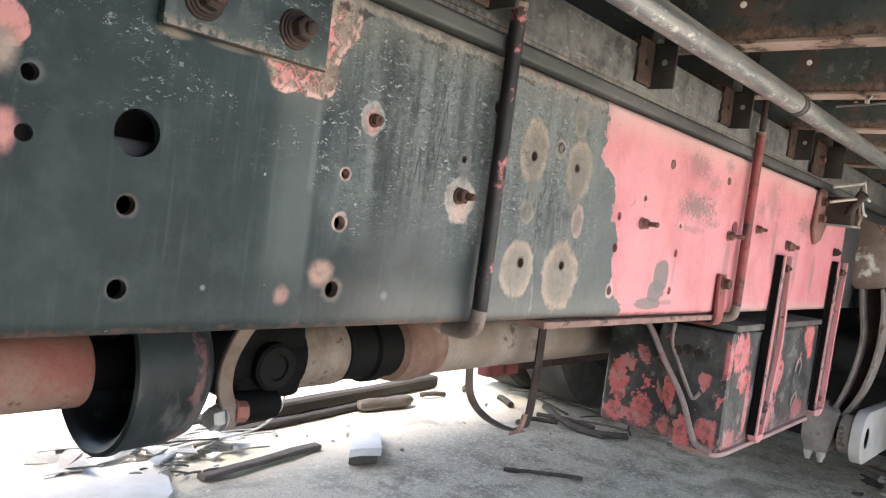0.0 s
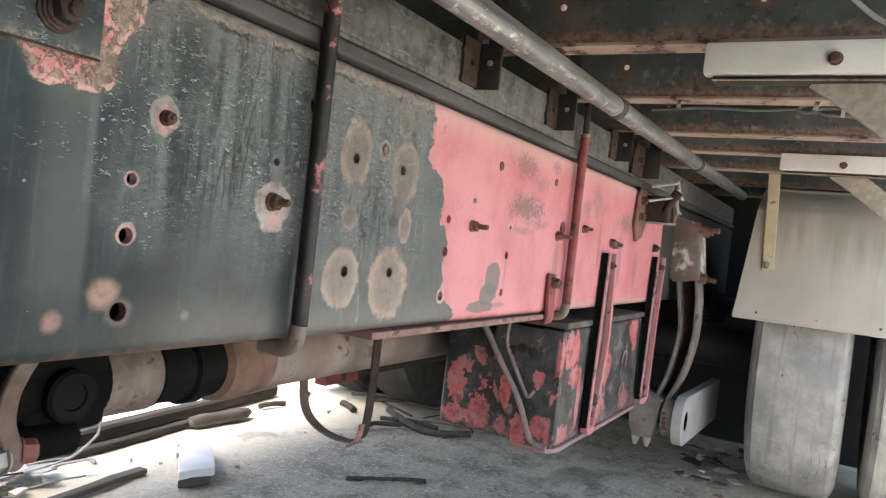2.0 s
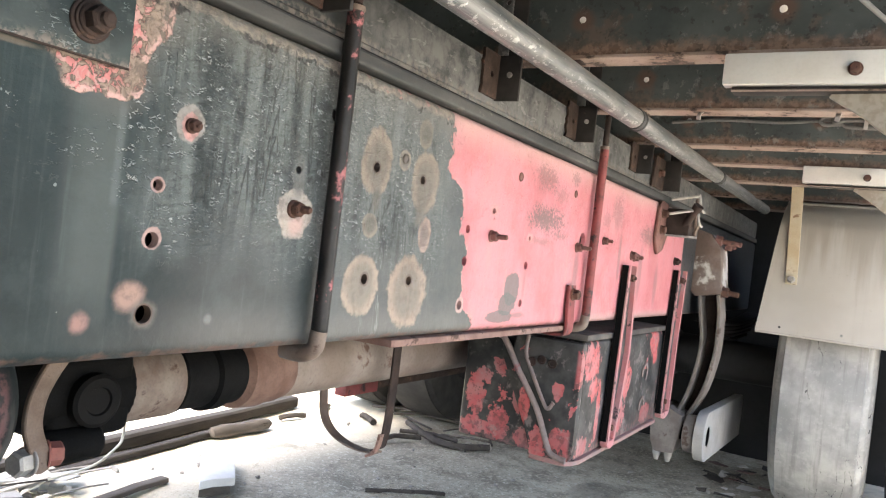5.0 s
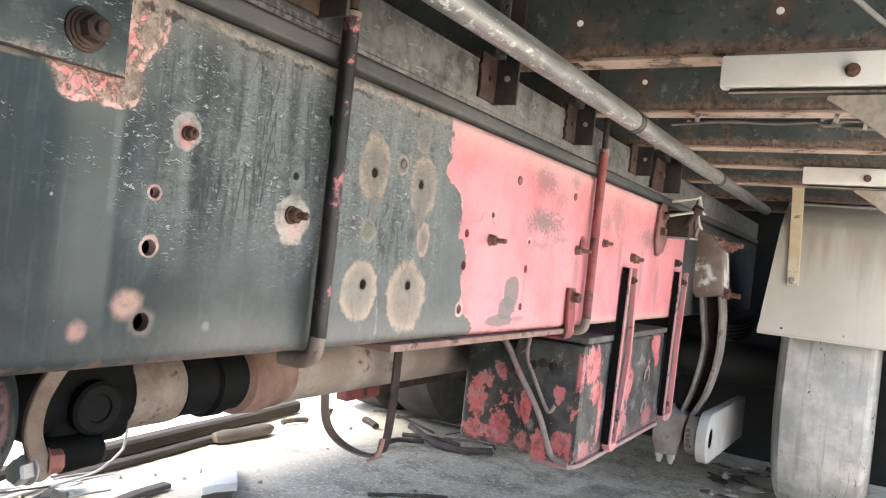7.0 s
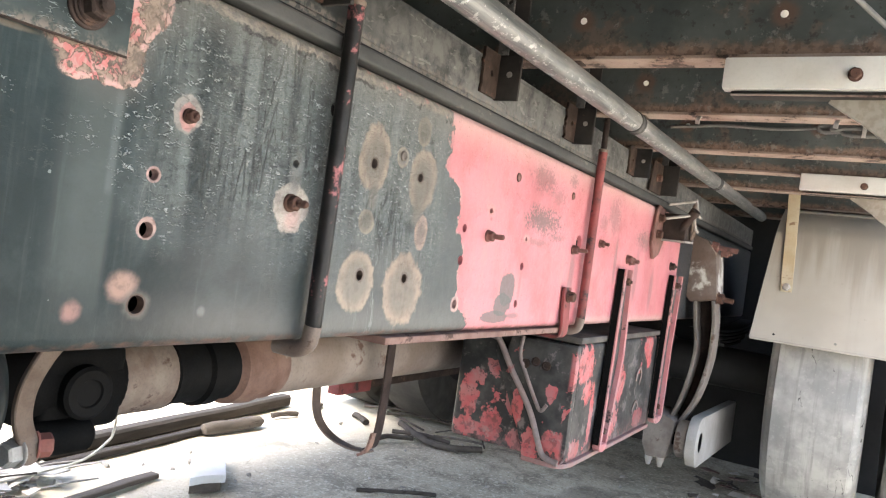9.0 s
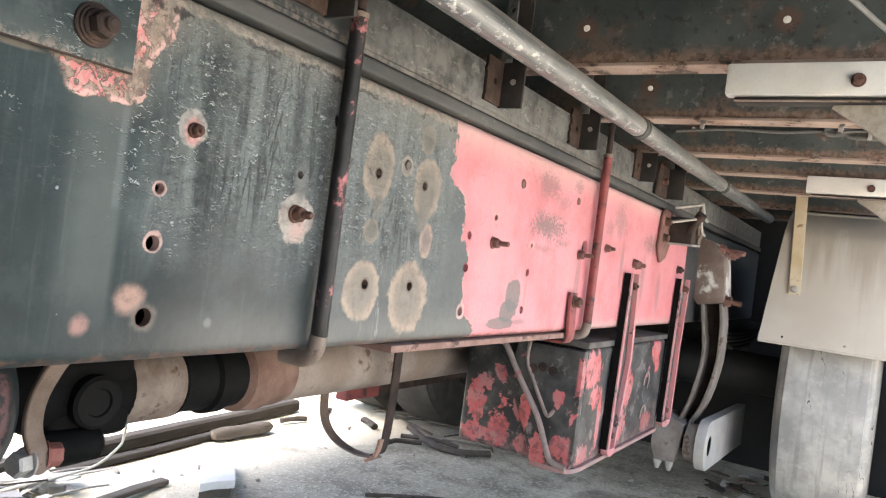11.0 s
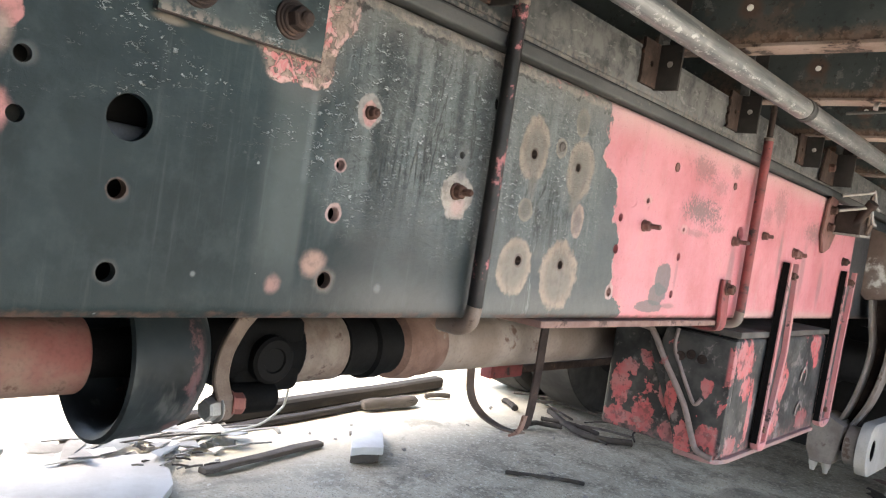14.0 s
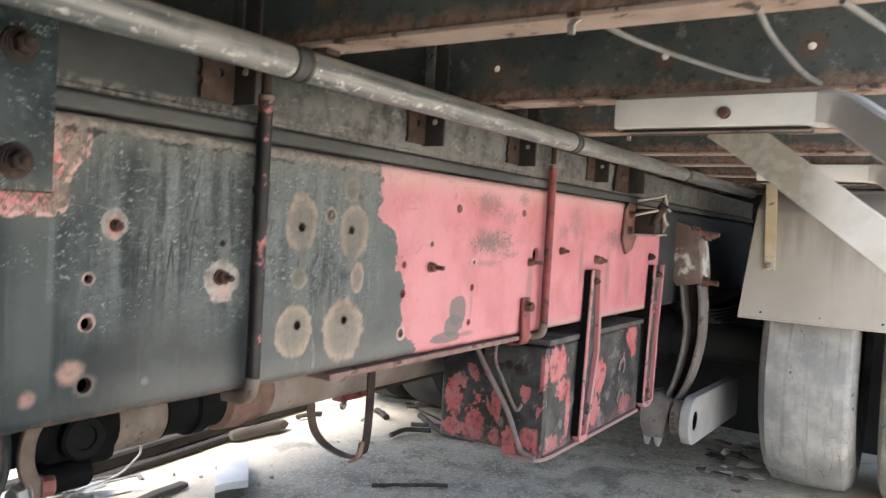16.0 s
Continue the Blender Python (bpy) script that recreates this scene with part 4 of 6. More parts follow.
def turned(profile, origin, way, seg=32, closed=False):
    """A turned body: (distance along, radius) points round the line from origin along way."""
    bm = bmesh.new()
    way = Vector(way).normalized()
    u = way.orthogonal().normalized()
    w = way.cross(u)
    rings = []
    for a, r in profile:
        c = Vector(origin) + way * a
        rings.append([bm.verts.new(c + r * (math.cos(2 * math.pi * i / seg) * u + math.sin(2 * math.pi * i / seg) * w)) for i in range(seg)])
    pairs = list(zip(rings, rings[1:])) + ([(rings[-1], rings[0])] if closed else [])
    for r, s in pairs:
        for i in range(seg):
            bm.faces.new((r[i], r[(i + 1) % seg], s[(i + 1) % seg], s[i]))
    if not closed:
        bm.faces.new(rings[0]), bm.faces.new(rings[-1])
    return bm


def bolt(parent, at, way, r=0.009, stub=0.02, mat=None, washer=True, name="bolt", label=""):
    """A hexagon nut on a washer with a threaded end standing out."""
    mat = mat or M_RUST
    at, way = Vector(at), Vector(way).normalized()
    a = 0.003 if washer else 0.0
    nut = part(name, turned([(a, 1.35 * r), (a + 1.2 * r, 1.35 * r), (a + 1.45 * r, 1.1 * r)], at, way, 6), mat, parent, label, 25)
    under = parent if parent.parent else nut
    if washer:
        part("washer", turned([(0, 0.004), (0, 1.6 * r), (0.002, 1.6 * r), (0.0029, 1.5 * r), (0.0029, 0.004)], at, way, 20), mat, under, "", 25)
    if stub:
        prof, d, k = [(a + r, 0.62 * r)], a + 1.4 * r, 0
        while d < stub + a:
            prof.append((d, 0.74 * r if k % 2 else 0.62 * r))
            d += 0.0018
            k += 1
        part("thread", turned(prof + [(d, 0.45 * r)], at, way, 10), mat, under, "", 25)
    return nut


def cut(bm, cutters):
    """The mesh of bm less the cutters, worked out at once."""
    a, b = bpy.data.meshes.new("a"), bpy.data.meshes.new("b")
    bmesh.ops.recalc_face_normals(bm, faces=bm.faces[:])
    bmesh.ops.recalc_face_normals(cutters, faces=cutters.faces[:])
    bm.to_mesh(a), cutters.to_mesh(b)
    oa, ob = new("a", a), new("b", b)
    mod = oa.modifiers.new("cut", "BOOLEAN")
    mod.operation, mod.object, mod.solver = "DIFFERENCE", ob, "EXACT"
    bpy.context.view_layer.update()
    done = bpy.data.meshes.new_from_object(oa.evaluated_get(bpy.context.evaluated_depsgraph_get()))
    bm.free(), cutters.free()
    out = bmesh.new()
    out.from_mesh(done)
    bpy.data.objects.remove(oa), bpy.data.objects.remove(ob)
    for m in (a, b, done):
        bpy.data.meshes.remove(m)
    return out


def holes(spots, axis_way=(1, 0, 0), start=-0.03, length=0.06):
    """Cylinders to cut with: (centre, radius)."""
    bm = bmesh.new()
    for c, r in spots:
        merge(bm, turned([(start, r), (start + length, r)], c, axis_way, 24))
    return bm

# ---- the large structure ----


def ground():
    """One sheet: close spacing round the truck, wide towards the horizon."""
    def line(c, near, n):
        s = [i / n for i in range(-n, n + 1)]
        return [c + near * a + math.copysign(abs(a) ** 9, a) * 400 for a in s]
    xs, ys = line(-0.9, 3.2, 70), line(1.9, 3.2, 70)
    bm = bmesh.new()
    rows = []
    for x in xs:
        row = []
        for y in ys:
            far = max(abs(x + 0.9), abs(y - 1.9))
            h = 0.006 * noise.noise((x * 2.2, y * 2.2, 0.3)) + 0.004 * noise.noise((x * 9, y * 9, 1.7)) if far < 6 else 0.0
            row.append(bm.verts.new((x, y, h - 0.004)))
        rows.append(row)
    for a, b in zip(rows, rows[1:]):
        for i in range(len(ys) - 1):
            bm.faces.new((a[i], b[i], b[i + 1], a[i + 1]))
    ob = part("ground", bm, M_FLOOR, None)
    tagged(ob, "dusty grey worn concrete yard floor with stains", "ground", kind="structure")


ground()

RAIL_LOW, RAIL_TOP = 0.708, 1.033


def channel(x_face, inward, y0, y1, z0, z1, web, flange, r=0.014):
    """A C section along y, its web's outer face at x_face and its flanges turned inward (-1 or 1), with rounded corners."""
    out, inn = [], []
    for k in range(5):
        a = math.pi / 2 * k / 4
        out.append((x_face + inward * (r - r * math.cos(a)), z0 + r - r * math.sin(a)))
    lower = [(x_face + inward * flange, z0), (x_face + inward * flange, z0 + web)]
    low_in = [(x_face + inward * web, z0 + web)]
    upper = [(x_face + inward * web, z1 - web), (x_face + inward * flange, z1 - web), (x_face + inward * flange, z1)]
    top = []
    for k in range(5):
        a = math.pi / 2 * k / 4
        top.append((x_face + inward * (r - r * math.sin(a)), z1 - r + r * math.cos(a)))
    return prism(out + lower + low_in + upper + top, "y", y0, y1)


def chassis_rail():
    t = thing("chassis_rail", (-0.04, 0.8, RAIL_LOW), "long green-grey steel chassis rail with red primer, drilled and rusty", "chassis rail")
    web = channel(0.0, -1, -2.6, 3.9, RAIL_LOW, RAIL_TOP, 0.009, 0.085)
    spots = [((0, 0.115, 0.893), 0.0062), ((0, 0.115, 0.852), 0.0062), ((0, 0.194, 0.865), 0.0182), ((0, 0.191, 0.810), 0.0076), ((0, 0.191, 0.746), 0.0078),
             ((0, 0.405, 0.861), 0.0052), ((0, 0.405, 0.813), 0.0072), ((0, 0.405, 0.748), 0.0082), ((0, 0.581, 0.900), 0.0045),
             ((0, 0.721, 0.924), 0.0062), ((0, 0.829, 0.923), 0.0058), ((0, 0.721, 0.786), 0.0065), ((0, 0.822, 0.786), 0.0062),
             ((0, 0.971, 0.868), 0.0065), ((0, 0.971, 0.819), 0.0075), ((0, 0.971, 0.752), 0.0072), ((0, 1.194, 0.754), 0.0070), ((0, 1.200, 0.821), 0.0072),
             ((0, 1.204, 0.870), 0.0042), ((0, 1.052, 0.904), 0.0048), ((0, 1.473, 0.884), 0.0165), ((0, 0.634, 0.970), 0.009), ((0, 0.066, 0.79), 0.008)]
    part("web", cut(web, holes(spots)), M_RAIL, t, sharp=30)
    for y, z, r, stub in ((0.433, 0.918, 0.0044, 0.009), (0.579, 0.858, 0.0062, 0.020), (1.050, 0.863, 0.0072, 0.026), (1.443, 0.868, 0.0075, 0.028),
                          (1.609, 0.893, 0.0070, 0.018), (1.836, 0.871, 0.0075, 0.012), (1.862, 0.868, 0.0075, 0.020), (2.296, 0.876, 0.008, 0.015),
                          (1.137, 0.971, 0.0048, 0), (1.404, 0.974, 0.0046, 0), (0.781, 0.944, 0.0040, 0)):
        if not stub:
            part("screw", turned([(0, 1.7 * r), (0.0016, 1.6 * r), (0.0024, 1.1 * r), (0.0010, 0.9 * r), (0.0012, 0.3 * r)], (0.0005, y, z), (1, 0, 0), 16), M_CAST if y < 0.9 else M_PINKBOLT, t, "sunk screw head")
            continue
        bolt(t, (0.0005, y, z), (1, 0, 0), r * (0.86 if 1.0 < y < 1.7 else 1.0), stub, M_RUST if y < 1.0 else M_PINKBOLT if y < 1.9 else M_RUSTDARK)
    # added dark plate closes the channel so no light shows through the holes
    part("liner", block(-0.092, -0.0865, -2.6, 3.9, RAIL_LOW + 0.001, RAIL_TOP - 0.001, 0.0), M_DARK, t, "dark plate added to keep light out of the holes")
    # bolted corner plate
    p = block(0.001, 0.010, 0.199, 0.357, 0.949, 1.118, 0.0015)
    plate = part("corner_plate", p, M_PLATE, t, "green-grey bolted corner plate with a rusty edge")
    for y, z in ((0.319, 0.976), (0.230, 0.976), (0.319, 1.085), (0.230, 1.085)):
        part("washer", turned([(0, 0.005), (0, 0.0175), (0.0016, 0.0172), (0.0022, 0.0165), (0.0022, 0.0148), (0.0042, 0.0145), (0.0046, 0.0138), (0.0046, 0.005)], (0.0102, y, z), (1, 0, 0), 28), M_RUSTDARK, plate, "rusty stacked washers")
        bolt(plate, (0.0145, y, z), (1, 0, 0), 0.0080, 0.018, M_RUSTDARK)
    part("rust_line", sweep(circle(0.0012, 6), [(0.0088, 0.199, 0.9486), (0.0088, 0.357, 0.9486)]), M_RUSTDARK, t, "rusty plate edge")
    # welded strip under the lower flange
    part("flange_strip", block(-0.075, 0.004, 0.792, 1.47, 0.697, 0.7072, 0.002), M_FLARE, t, "rusty welded flat strip")
    return t


chassis_rail()

far = thing("chassis_rail", (-0.82, 0.8, RAIL_LOW), "far green-grey steel chassis rail in shade", "chassis rail")
part("web", channel(-0.86, 1, -2.6, 3.9, RAIL_LOW, RAIL_TOP, 0.009, 0.085), M_PLATE, far)

strip = thing("packing_strip", (-0.04, 0.8, RAIL_TOP), "dark packing strip between chassis rail and subframe", "packing strip")
part("strip", block(-0.08, 0.0055, -2.6, 3.9, RAIL_TOP + 0.0022, 1.0528, 0.0035, 3), M_PACK, strip)
# dark strip added for the shaded gap above the packing
part("shim", block(-0.08, -0.001, -2.6, 3.9, 1.0532, 1.0566, 0.0008), M_DARK, strip, "thin dark strip put in for the gap line")
part("strip", block(-0.86, -0.78, -2.6, 3.9, RAIL_TOP + 0.0015, 1.0555, 0.002), M_PACK, strip)

for x, inward, txt in ((-0.002, -1, "grey painted steel subframe channel on the packing strip"), (-0.858, 1, "far grey subframe channel in shade")):
    t = thing("subframe_rail", (x, 0.8, 1.057), txt, "subframe rail")
    a, b = sorted((x, x + inward * 0.006))
    part("web", block(a, b, -2.6, 3.9, 1.0632, 1.1248, 0.0), M_SUB, t)
    a, b = sorted((x, x + inward * 0.06))
    part("lower_flange", block(a, b, -2.6, 3.9, 1.057, 1.063, 0.0015), M_SUB, t)
    part("upper_flange", block(a, b, -2.6, 3.9, 1.125, 1.131, 0.0015), M_SUB, t)

# cross members between the rails
for y in (-0.5, 0.95, 2.55):
    t = thing("cross_member", (-0.43, y, 0.78), "dark steel cross member between the chassis rails", "cross member", "cross members")
    part("tube", channel(y, 1, -0.772, -0.088, 0.79, 0.97, 0.008, 0.07), M_DARK, t)
    for c in t.children:
        for v in c.data.vertices:
            v.co = (v.co.y, v.co.x, v.co.z)
        c.data.flip_normals()


def bearer(y, first=False):
    """A C-section floor bearer across the truck, its web towards the front and its lower flange turned back."""
    t = thing("floor_bearer", (-0.43, y, 1.145), "dark green steel floor bearer with a rusty lower flange", "bearer", "floor bearers")
    web = block(-1.66, 0.80, y, y + 0.006, 1.149, 1.285, 0.001)
    part("web", web, M_BEARER, t)
    part("lower_flange", block(-1.66, 0.80, y - 0.004, y + 0.044, 1.143, 1.1485, 0.0012), M_FLANGE, t, "rusty bare flange")
    for x in (-0.18, 0.118, 0.398, 0.592):
        part("rivet", turned([(0, 0.0052), (0.0015, 0.0050), (0.0024, 0.0026)], (x, y + 0.0005, 1.203), (0, -1, 0), 14), M_DISC, t, "small pale round disc")
    return t


BEARERS = (-0.25, 0.185, 0.615, 1.040, 1.400, 1.780, 2.060, 2.420, 2.85, 3.30)
for y in BEARERS:
    bearer(y)

deck = part("ceiling", block(-1.68, 0.82, -3.2, 5.2, 1.2865, 1.34, 0.004), M_DECK, None)
tagged(deck, "dark plank underside of the truck's load floor", "load floor", kind="structure")


# front panel is an added, unseen light blocker for the rail's near end
for name, y0, y1, z0, txt in (("wall_front", -0.38, -0.34, 0.05, "plain dark panel added unseen to keep light off the near rail"), ("wall_back", 3.93, 3.97, -0.02, "dark panel added to stand in for the deep shade behind the wheels")):
    # the rear one is added too, a dark sheet in place of deep shade
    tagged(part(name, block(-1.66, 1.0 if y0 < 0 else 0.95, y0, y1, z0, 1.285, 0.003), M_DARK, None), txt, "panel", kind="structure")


def cleat(y):
    """An angle cleat on the subframe that carries a bearer."""
    t = thing("angle_cleat", (0.0, y, 1.073), "rusty angle cleat with a drilled dark leg, bolted to the subframe", "bracket", "angle cleats")
    left = [(y - 0.050 + 0.006 * noise.noise((y * 7, k * 1.7, 2.0)) + 0.003 * noise.noise((y * 5, k * 0.5, 8.0)), 1.074 + 0.0068 * k) for k in range(11)]
    flat = prism([(y, 1.074), (y, 1.142)] + left[::-1], "x", -0.0015, 0.0035)
    part("flat_leg", cut(flat, holes([((0, y - 0.022, 1.108), 0.005)])), M_CLEAT, t, "rusty brown leg")
    leg = block(-0.001, 0.040, y + 0.0005, y + 0.006, 1.072, 1.142, 0.001)
    # same angle iron, this leg given a darker colour to carry its shade
    part("dark_leg", leg, M_LEG, t, "leg coloured darker for its shaded side")
    part("rivet", turned([(0, 0.0048), (0.0012, 0.0046), (0.002, 0.002)], (0.022, y + 0.0005, 1.112), (0, -1, 0), 14), M_ZINC, t)
    upper = block(0.0, 0.040, y + 0.003, y + 0.008, 1.1425, 1.284, 0.001)
    part("upright", upper, M_LEG, t)
    ear = block(-0.0015, 0.016, y - 0.003, y + 0.002, 1.1425, 1.284, 0.001)
    part("ear", cut(ear, holes([((0.008, y, 1.225), 0.0045)], (0, 1, 0))), M_SUB, t, "grey drilled edge strip")


for y in (-0.26, 0.165, 0.585, 1.006, 1.359, 1.786, 2.05):
    cleat(y)

# ---- long pipe under the bearers ----


def pipe():
    t = thing("conduit_pipe", (0.11, 1.2, 1.1), "long grey scratched steel pipe with dark joint rings", "pipe")
    a, b = Vector((0.105, -2.4, 1.088)), Vector((0.112, 3.25, 1.141))
    part("tube", sweep(circle(0.0188, 28), [a.lerp(b, i / 40) for i in range(41)]), M_PIPE, t)
    way = (b - a).normalized()
    for y in (0.585, 1.392, 2.235, -0.3):
        c = a + (b - a) * ((y - a.y) / (b.y - a.y))
        prof = [(-0.017, 0.0184), (-0.015, 0.0212), (-0.011, 0.0212), (-0.009, 0.0196), (0.003, 0.0196), (0.005, 0.0214), (0.009, 0.0214), (0.011, 0.0184)]
        part("joint_ring", turned(prof, c, way, 28), M_RINGS, t, "dark joint ring")
    for y in (0.60, 1.02, 1.39, 1.77, 2.05):
        c = a + (b - a) * ((y + 0.03 - a.y) / (b.y - a.y))
        part("hanger", block(c.x - 0.012, c.x + 0.012, y + 0.02, y + 0.045, c.z + 0.020, 1.143, 0.001), M_RUSTDARK, t)
    return t


pipe()


def u_bolt(y, mat, label, top):
    """A long U-bolt over the rail, its round rod bent under the lower flange."""
    t = thing("u_bolt", (0.012, y, 0.70), label, "u-bolt", "u-bolts")
    r = 0.0095
    pts = [(0.0145, y, top), (0.0145, y, 0.95), (0.0145, y, 0.745)]
    bend = [(0.0145, y, 0.728), (0.011, y, 0.708), (-0.002, y, 0.6995), (-0.016, y, 0.6983), (-0.034, y, 0.6985)]
    part("rod", sweep(circle(r, 14), smooth_path(pts + bend[:1], 8), (0, 1, 0)), mat, t)
    # paler than the rod: the light on the bend is put into its colour
    part("bend", sweep(circle(r * 1.04, 14), smooth_path(bend, 6), (0, 1, 0)), M_HOOK, t, "bend coloured paler as its lit end")
    part("collar", turned([(-0.003, r * 1.01), (0.0, r * 1.12), (0.003, r * 1.08), (0.005, 0.005)], (0.0145, y, top), (0, 0, 1), 14), M_HOOK, t, "bare ragged collar")
    part("stud", turned([(0, 0.0066), (0.05, 0.0064), (0.14, 0.0064)], (0.0145, y, top + 0.006), (0, 0, 1), 10), M_RUSTDARK, t, "thin threaded stud")
    return t


u_bolt(0.628, M_RODBLACK, "black rusty u-bolt rod with red paint flecks clamped on the rail", 1.088)
u_bolt(1.507, M_RODRED, "red painted u-bolt rod clamped over the rail", 1.085)


def clamp_hook(y):
    t = thing("hook_clamp", (0.01, y, 0.70), "small red rusty hook clamp bolted on the rail", "clamp")
    pts = [(0.006, y, 0.79), (0.008, y, 0.74), (0.010, y, 0.712), (0.006, y, 0.692), (-0.012, y, 0.688), (-0.04, y, 0.689)]
    part("hook", sweep(bar(0.036, 0.007), smooth_path(pts, 5), (0, 1, 0)), M_RODRED, t)
    bolt(t, (0.011, y, 0.772), (1, 0, 0), 0.008, 0.012)


clamp_hook(1.425)


# ---- tool box under the rail ----


def tool_box():
    t = thing("battery_box", (-0.14, 1.9, 0.395), "black steel box with flaking red paint hung under the rail", "steel box")
    y0, y1, x0, x1, z0, z1 = 1.585, 2.275, -0.30, -0.002, 0.395, 0.664
    part("shell", block(x0, x1, y0, y1, z0, z1, 0.012, 3), M_BOX, t)
    # folded front cover, bulged towards the outer edge
    cover = prism([(-0.100, z0 - 0.004), (-0.022, z0 - 0.004), (-0.008, z0 + 0.002), (0.0, z0 + 0.018), (0.0, z1 - 0.004), (-0.160, z1 - 0.004), (-0.170, 0.62)], "y", y0 - 0.022, y0 + 0.002, 0.004)
    part("front_cover", cover, M_COVER, t)
    skirt = prism([(-0.205, 0.655), (-0.186, 0.636), (-0.15, 0.58), (-0.094, 0.500), (-0.060, 0.425), (-0.040, 0.398), (-0.030, 0.384), (-0.072, 0.380), (-0.096, 0.392), (-0.120, 0.440), (-0.158, 0.520), (-0.196, 0.600)], "y", y0 - 0.012, y0 + 0.001, 0.003)
    part("cover_skirt", skirt, M_COVER, t, "red flaking slanted skirt of the cover")
    part("lid", block(x0 - 0.006, x1 + 0.004, y0 - 0.006, y1 + 0.006, z1 + 0.001, z1 + 0.016, 0.004), M_LID, t, "dusty grey lid edge")
    rib = [(-0.26, 0.652), (-0.205, 0.650), (-0.186, 0.636), (-0.15, 0.58), (-0.094, 0.500), (-0.060, 0.425), (-0.045, 0.405), (-0.012, 0.398)]
    part("edge_rib", sweep(circle(0.007, 10), smooth_path([(x, y0 - 0.022, z) for x, z in rib], 5)), M_RIB, t, "worn bare raised rib")
    rib = [(-0.132, 0.662), (-0.134, 0.62), (-0.118, 0.585), (-0.078, 0.515), (-0.066, 0.505), (-0.055, 0.52)]
    part("inner_rib", sweep(circle(0.0045, 10), smooth_path([(x, y0 - 0.023, z) for x, z in rib], 5)), M_RIB, t)
    part("bottom_lip", prism([(-0.10, y0 - 0.024), (-0.034, y0 - 0.024), (-0.016, y0 - 0.018), (-0.004, y0 - 0.004), (0.003, y0 + 0.03), (0.003, y1), (-0.10, y1)], "z", z0 - 0.010, z0 + 0.001, 0.003), M_LIP, t, "worn pink bottom edge")
    for x, ya, yb in ((0.0, y0 - 0.021, y0 - 0.021), (-0.002, y1, y1)):
        part("corner_edge", sweep(circle(0.0045, 8), [(x - 0.002, ya, z0 + 0.004), (x - 0.002, yb, z1 - 0.01)]), M_EDGE, t, "pale worn corner")
    # cast ring marks on the cover
    for dx, dz in ((0.0, 0.0), (0.024, 0.008), (0.050, 0.003)):
        part("ring_mark", turned([(0, 0.011), (0.003, 0.0105), (0.0032, 0.0065), (0.001, 0.006)], (-0.118 + dx, y0 - 0.0225, 0.602 + dz), (0, -1, 0), 18), M_RUSTDARK, t)
    # scratched pale loops on the outer face
    for z, s in ((0.542, 1.0), (0.448, -1.0)):
        pts = [(0.0005, 2.08, z), (0.0005, 2.085, z + 0.022), (0.0005, 2.11, z + 0.034), (0.0005, 2.128, z + 0.016), (0.0005, 2.118, z - 0.012 * s)]
        part("paint_loop", sweep(bar(0.002, 0.008), smooth_path(pts, 5), (1, 0, 0)), M_RIB, t, "pale scraped mark")
    return t


tool_box()


def strap_bar(y, lean, z0, z1, widths):
    """A channel bar open outwards, its lips joined in a rounded foot; widths at the foot, the middle and the top."""
    t = thing("clamp_bar", (0.02, y, z0), "upright channel bar with red and black paint holding the box", "bar", "clamp bars")
    lip, deep, back = 0.015, 0.0215, 0.010
    rows = []
    for k in range(9):
        f = k / 8
        w = widths[0] + (widths[1] - widths[0]) * min(1, f * 2) + (widths[2] - widths[1]) * max(0, f * 2 - 1)
        rows.append((z0 + 0.02 + (z1 - z0 - 0.02) * f, y + lean * f, w))

    def run(name, a, b, deep_out, deep_in, mat, label=""):
        bm = bmesh.new()
        rings = [[bm.verts.new((x, yy + u(w), z)) for x, u in ((deep_in, a), (deep_out, a), (deep_out, b), (deep_in, b))] for z, yy, w in rows]
        for r, q in zip(rings, rings[1:]):
            for i in range(4):
                bm.faces.new((r[i], r[(i + 1) % 4], q[(i + 1) % 4], q[i]))
        bm.faces.new(rings[0]), bm.faces.new(rings[-1])
        bmesh.ops.bevel(bm, geom=[e for e in bm.edges if e.is_manifold and abs(e.verts[0].co.z - e.verts[1].co.z) > 0.02], offset=0.0015, segments=2, affect="EDGES")
        return part(name, bm, mat, t, label)

    run("web", lambda w: lip, lambda w: w - lip, back, 0.002, M_BAR)
    run("lip", lambda w: 0.0, lambda w: lip - 0.0003, deep, 0.002, M_BARLIP, "worn pink lip")
    run("lip", lambda w: w - lip + 0.0003, lambda w: w, deep, 0.002, M_BARLIP, "worn pink lip")
    run("flank", lambda w: -0.0028, lambda w: -0.0004, deep - 0.003, 0.003, M_BLACK, "black flank")
    w = widths[0]
    foot = [(y + w / 2 + (w / 2 - 0.0005) * math.cos(math.pi * (1 + i / 10)), z0 + 0.0195 + 0.02 * math.sin(math.pi * (1 + i / 10))) for i in range(11)]
    part("foot", prism(foot, "x", 0.002, deep, 0.002), M_BARLIP, t, "rounded worn foot")
    bolt(t, (back + 0.0005, y + widths[2] * 0.62 + lean * 0.9, z1 - 0.03), (1, 0, 0), 0.007, 0.014)
    bolt(t, (back + 0.0005, y + w / 2 + lean * 0.1, z0 + 0.05), (1, 0, 0), 0.006, 0.006)
    return t


strap_bar(1.747, 0.022, 0.398, 0.845, (0.060, 0.098, 0.070))
strap_bar(2.259, 0.030, 0.398, 0.850, (0.105, 0.100, 0.110))


# ---- spring hanger, torque arm, wheel ----


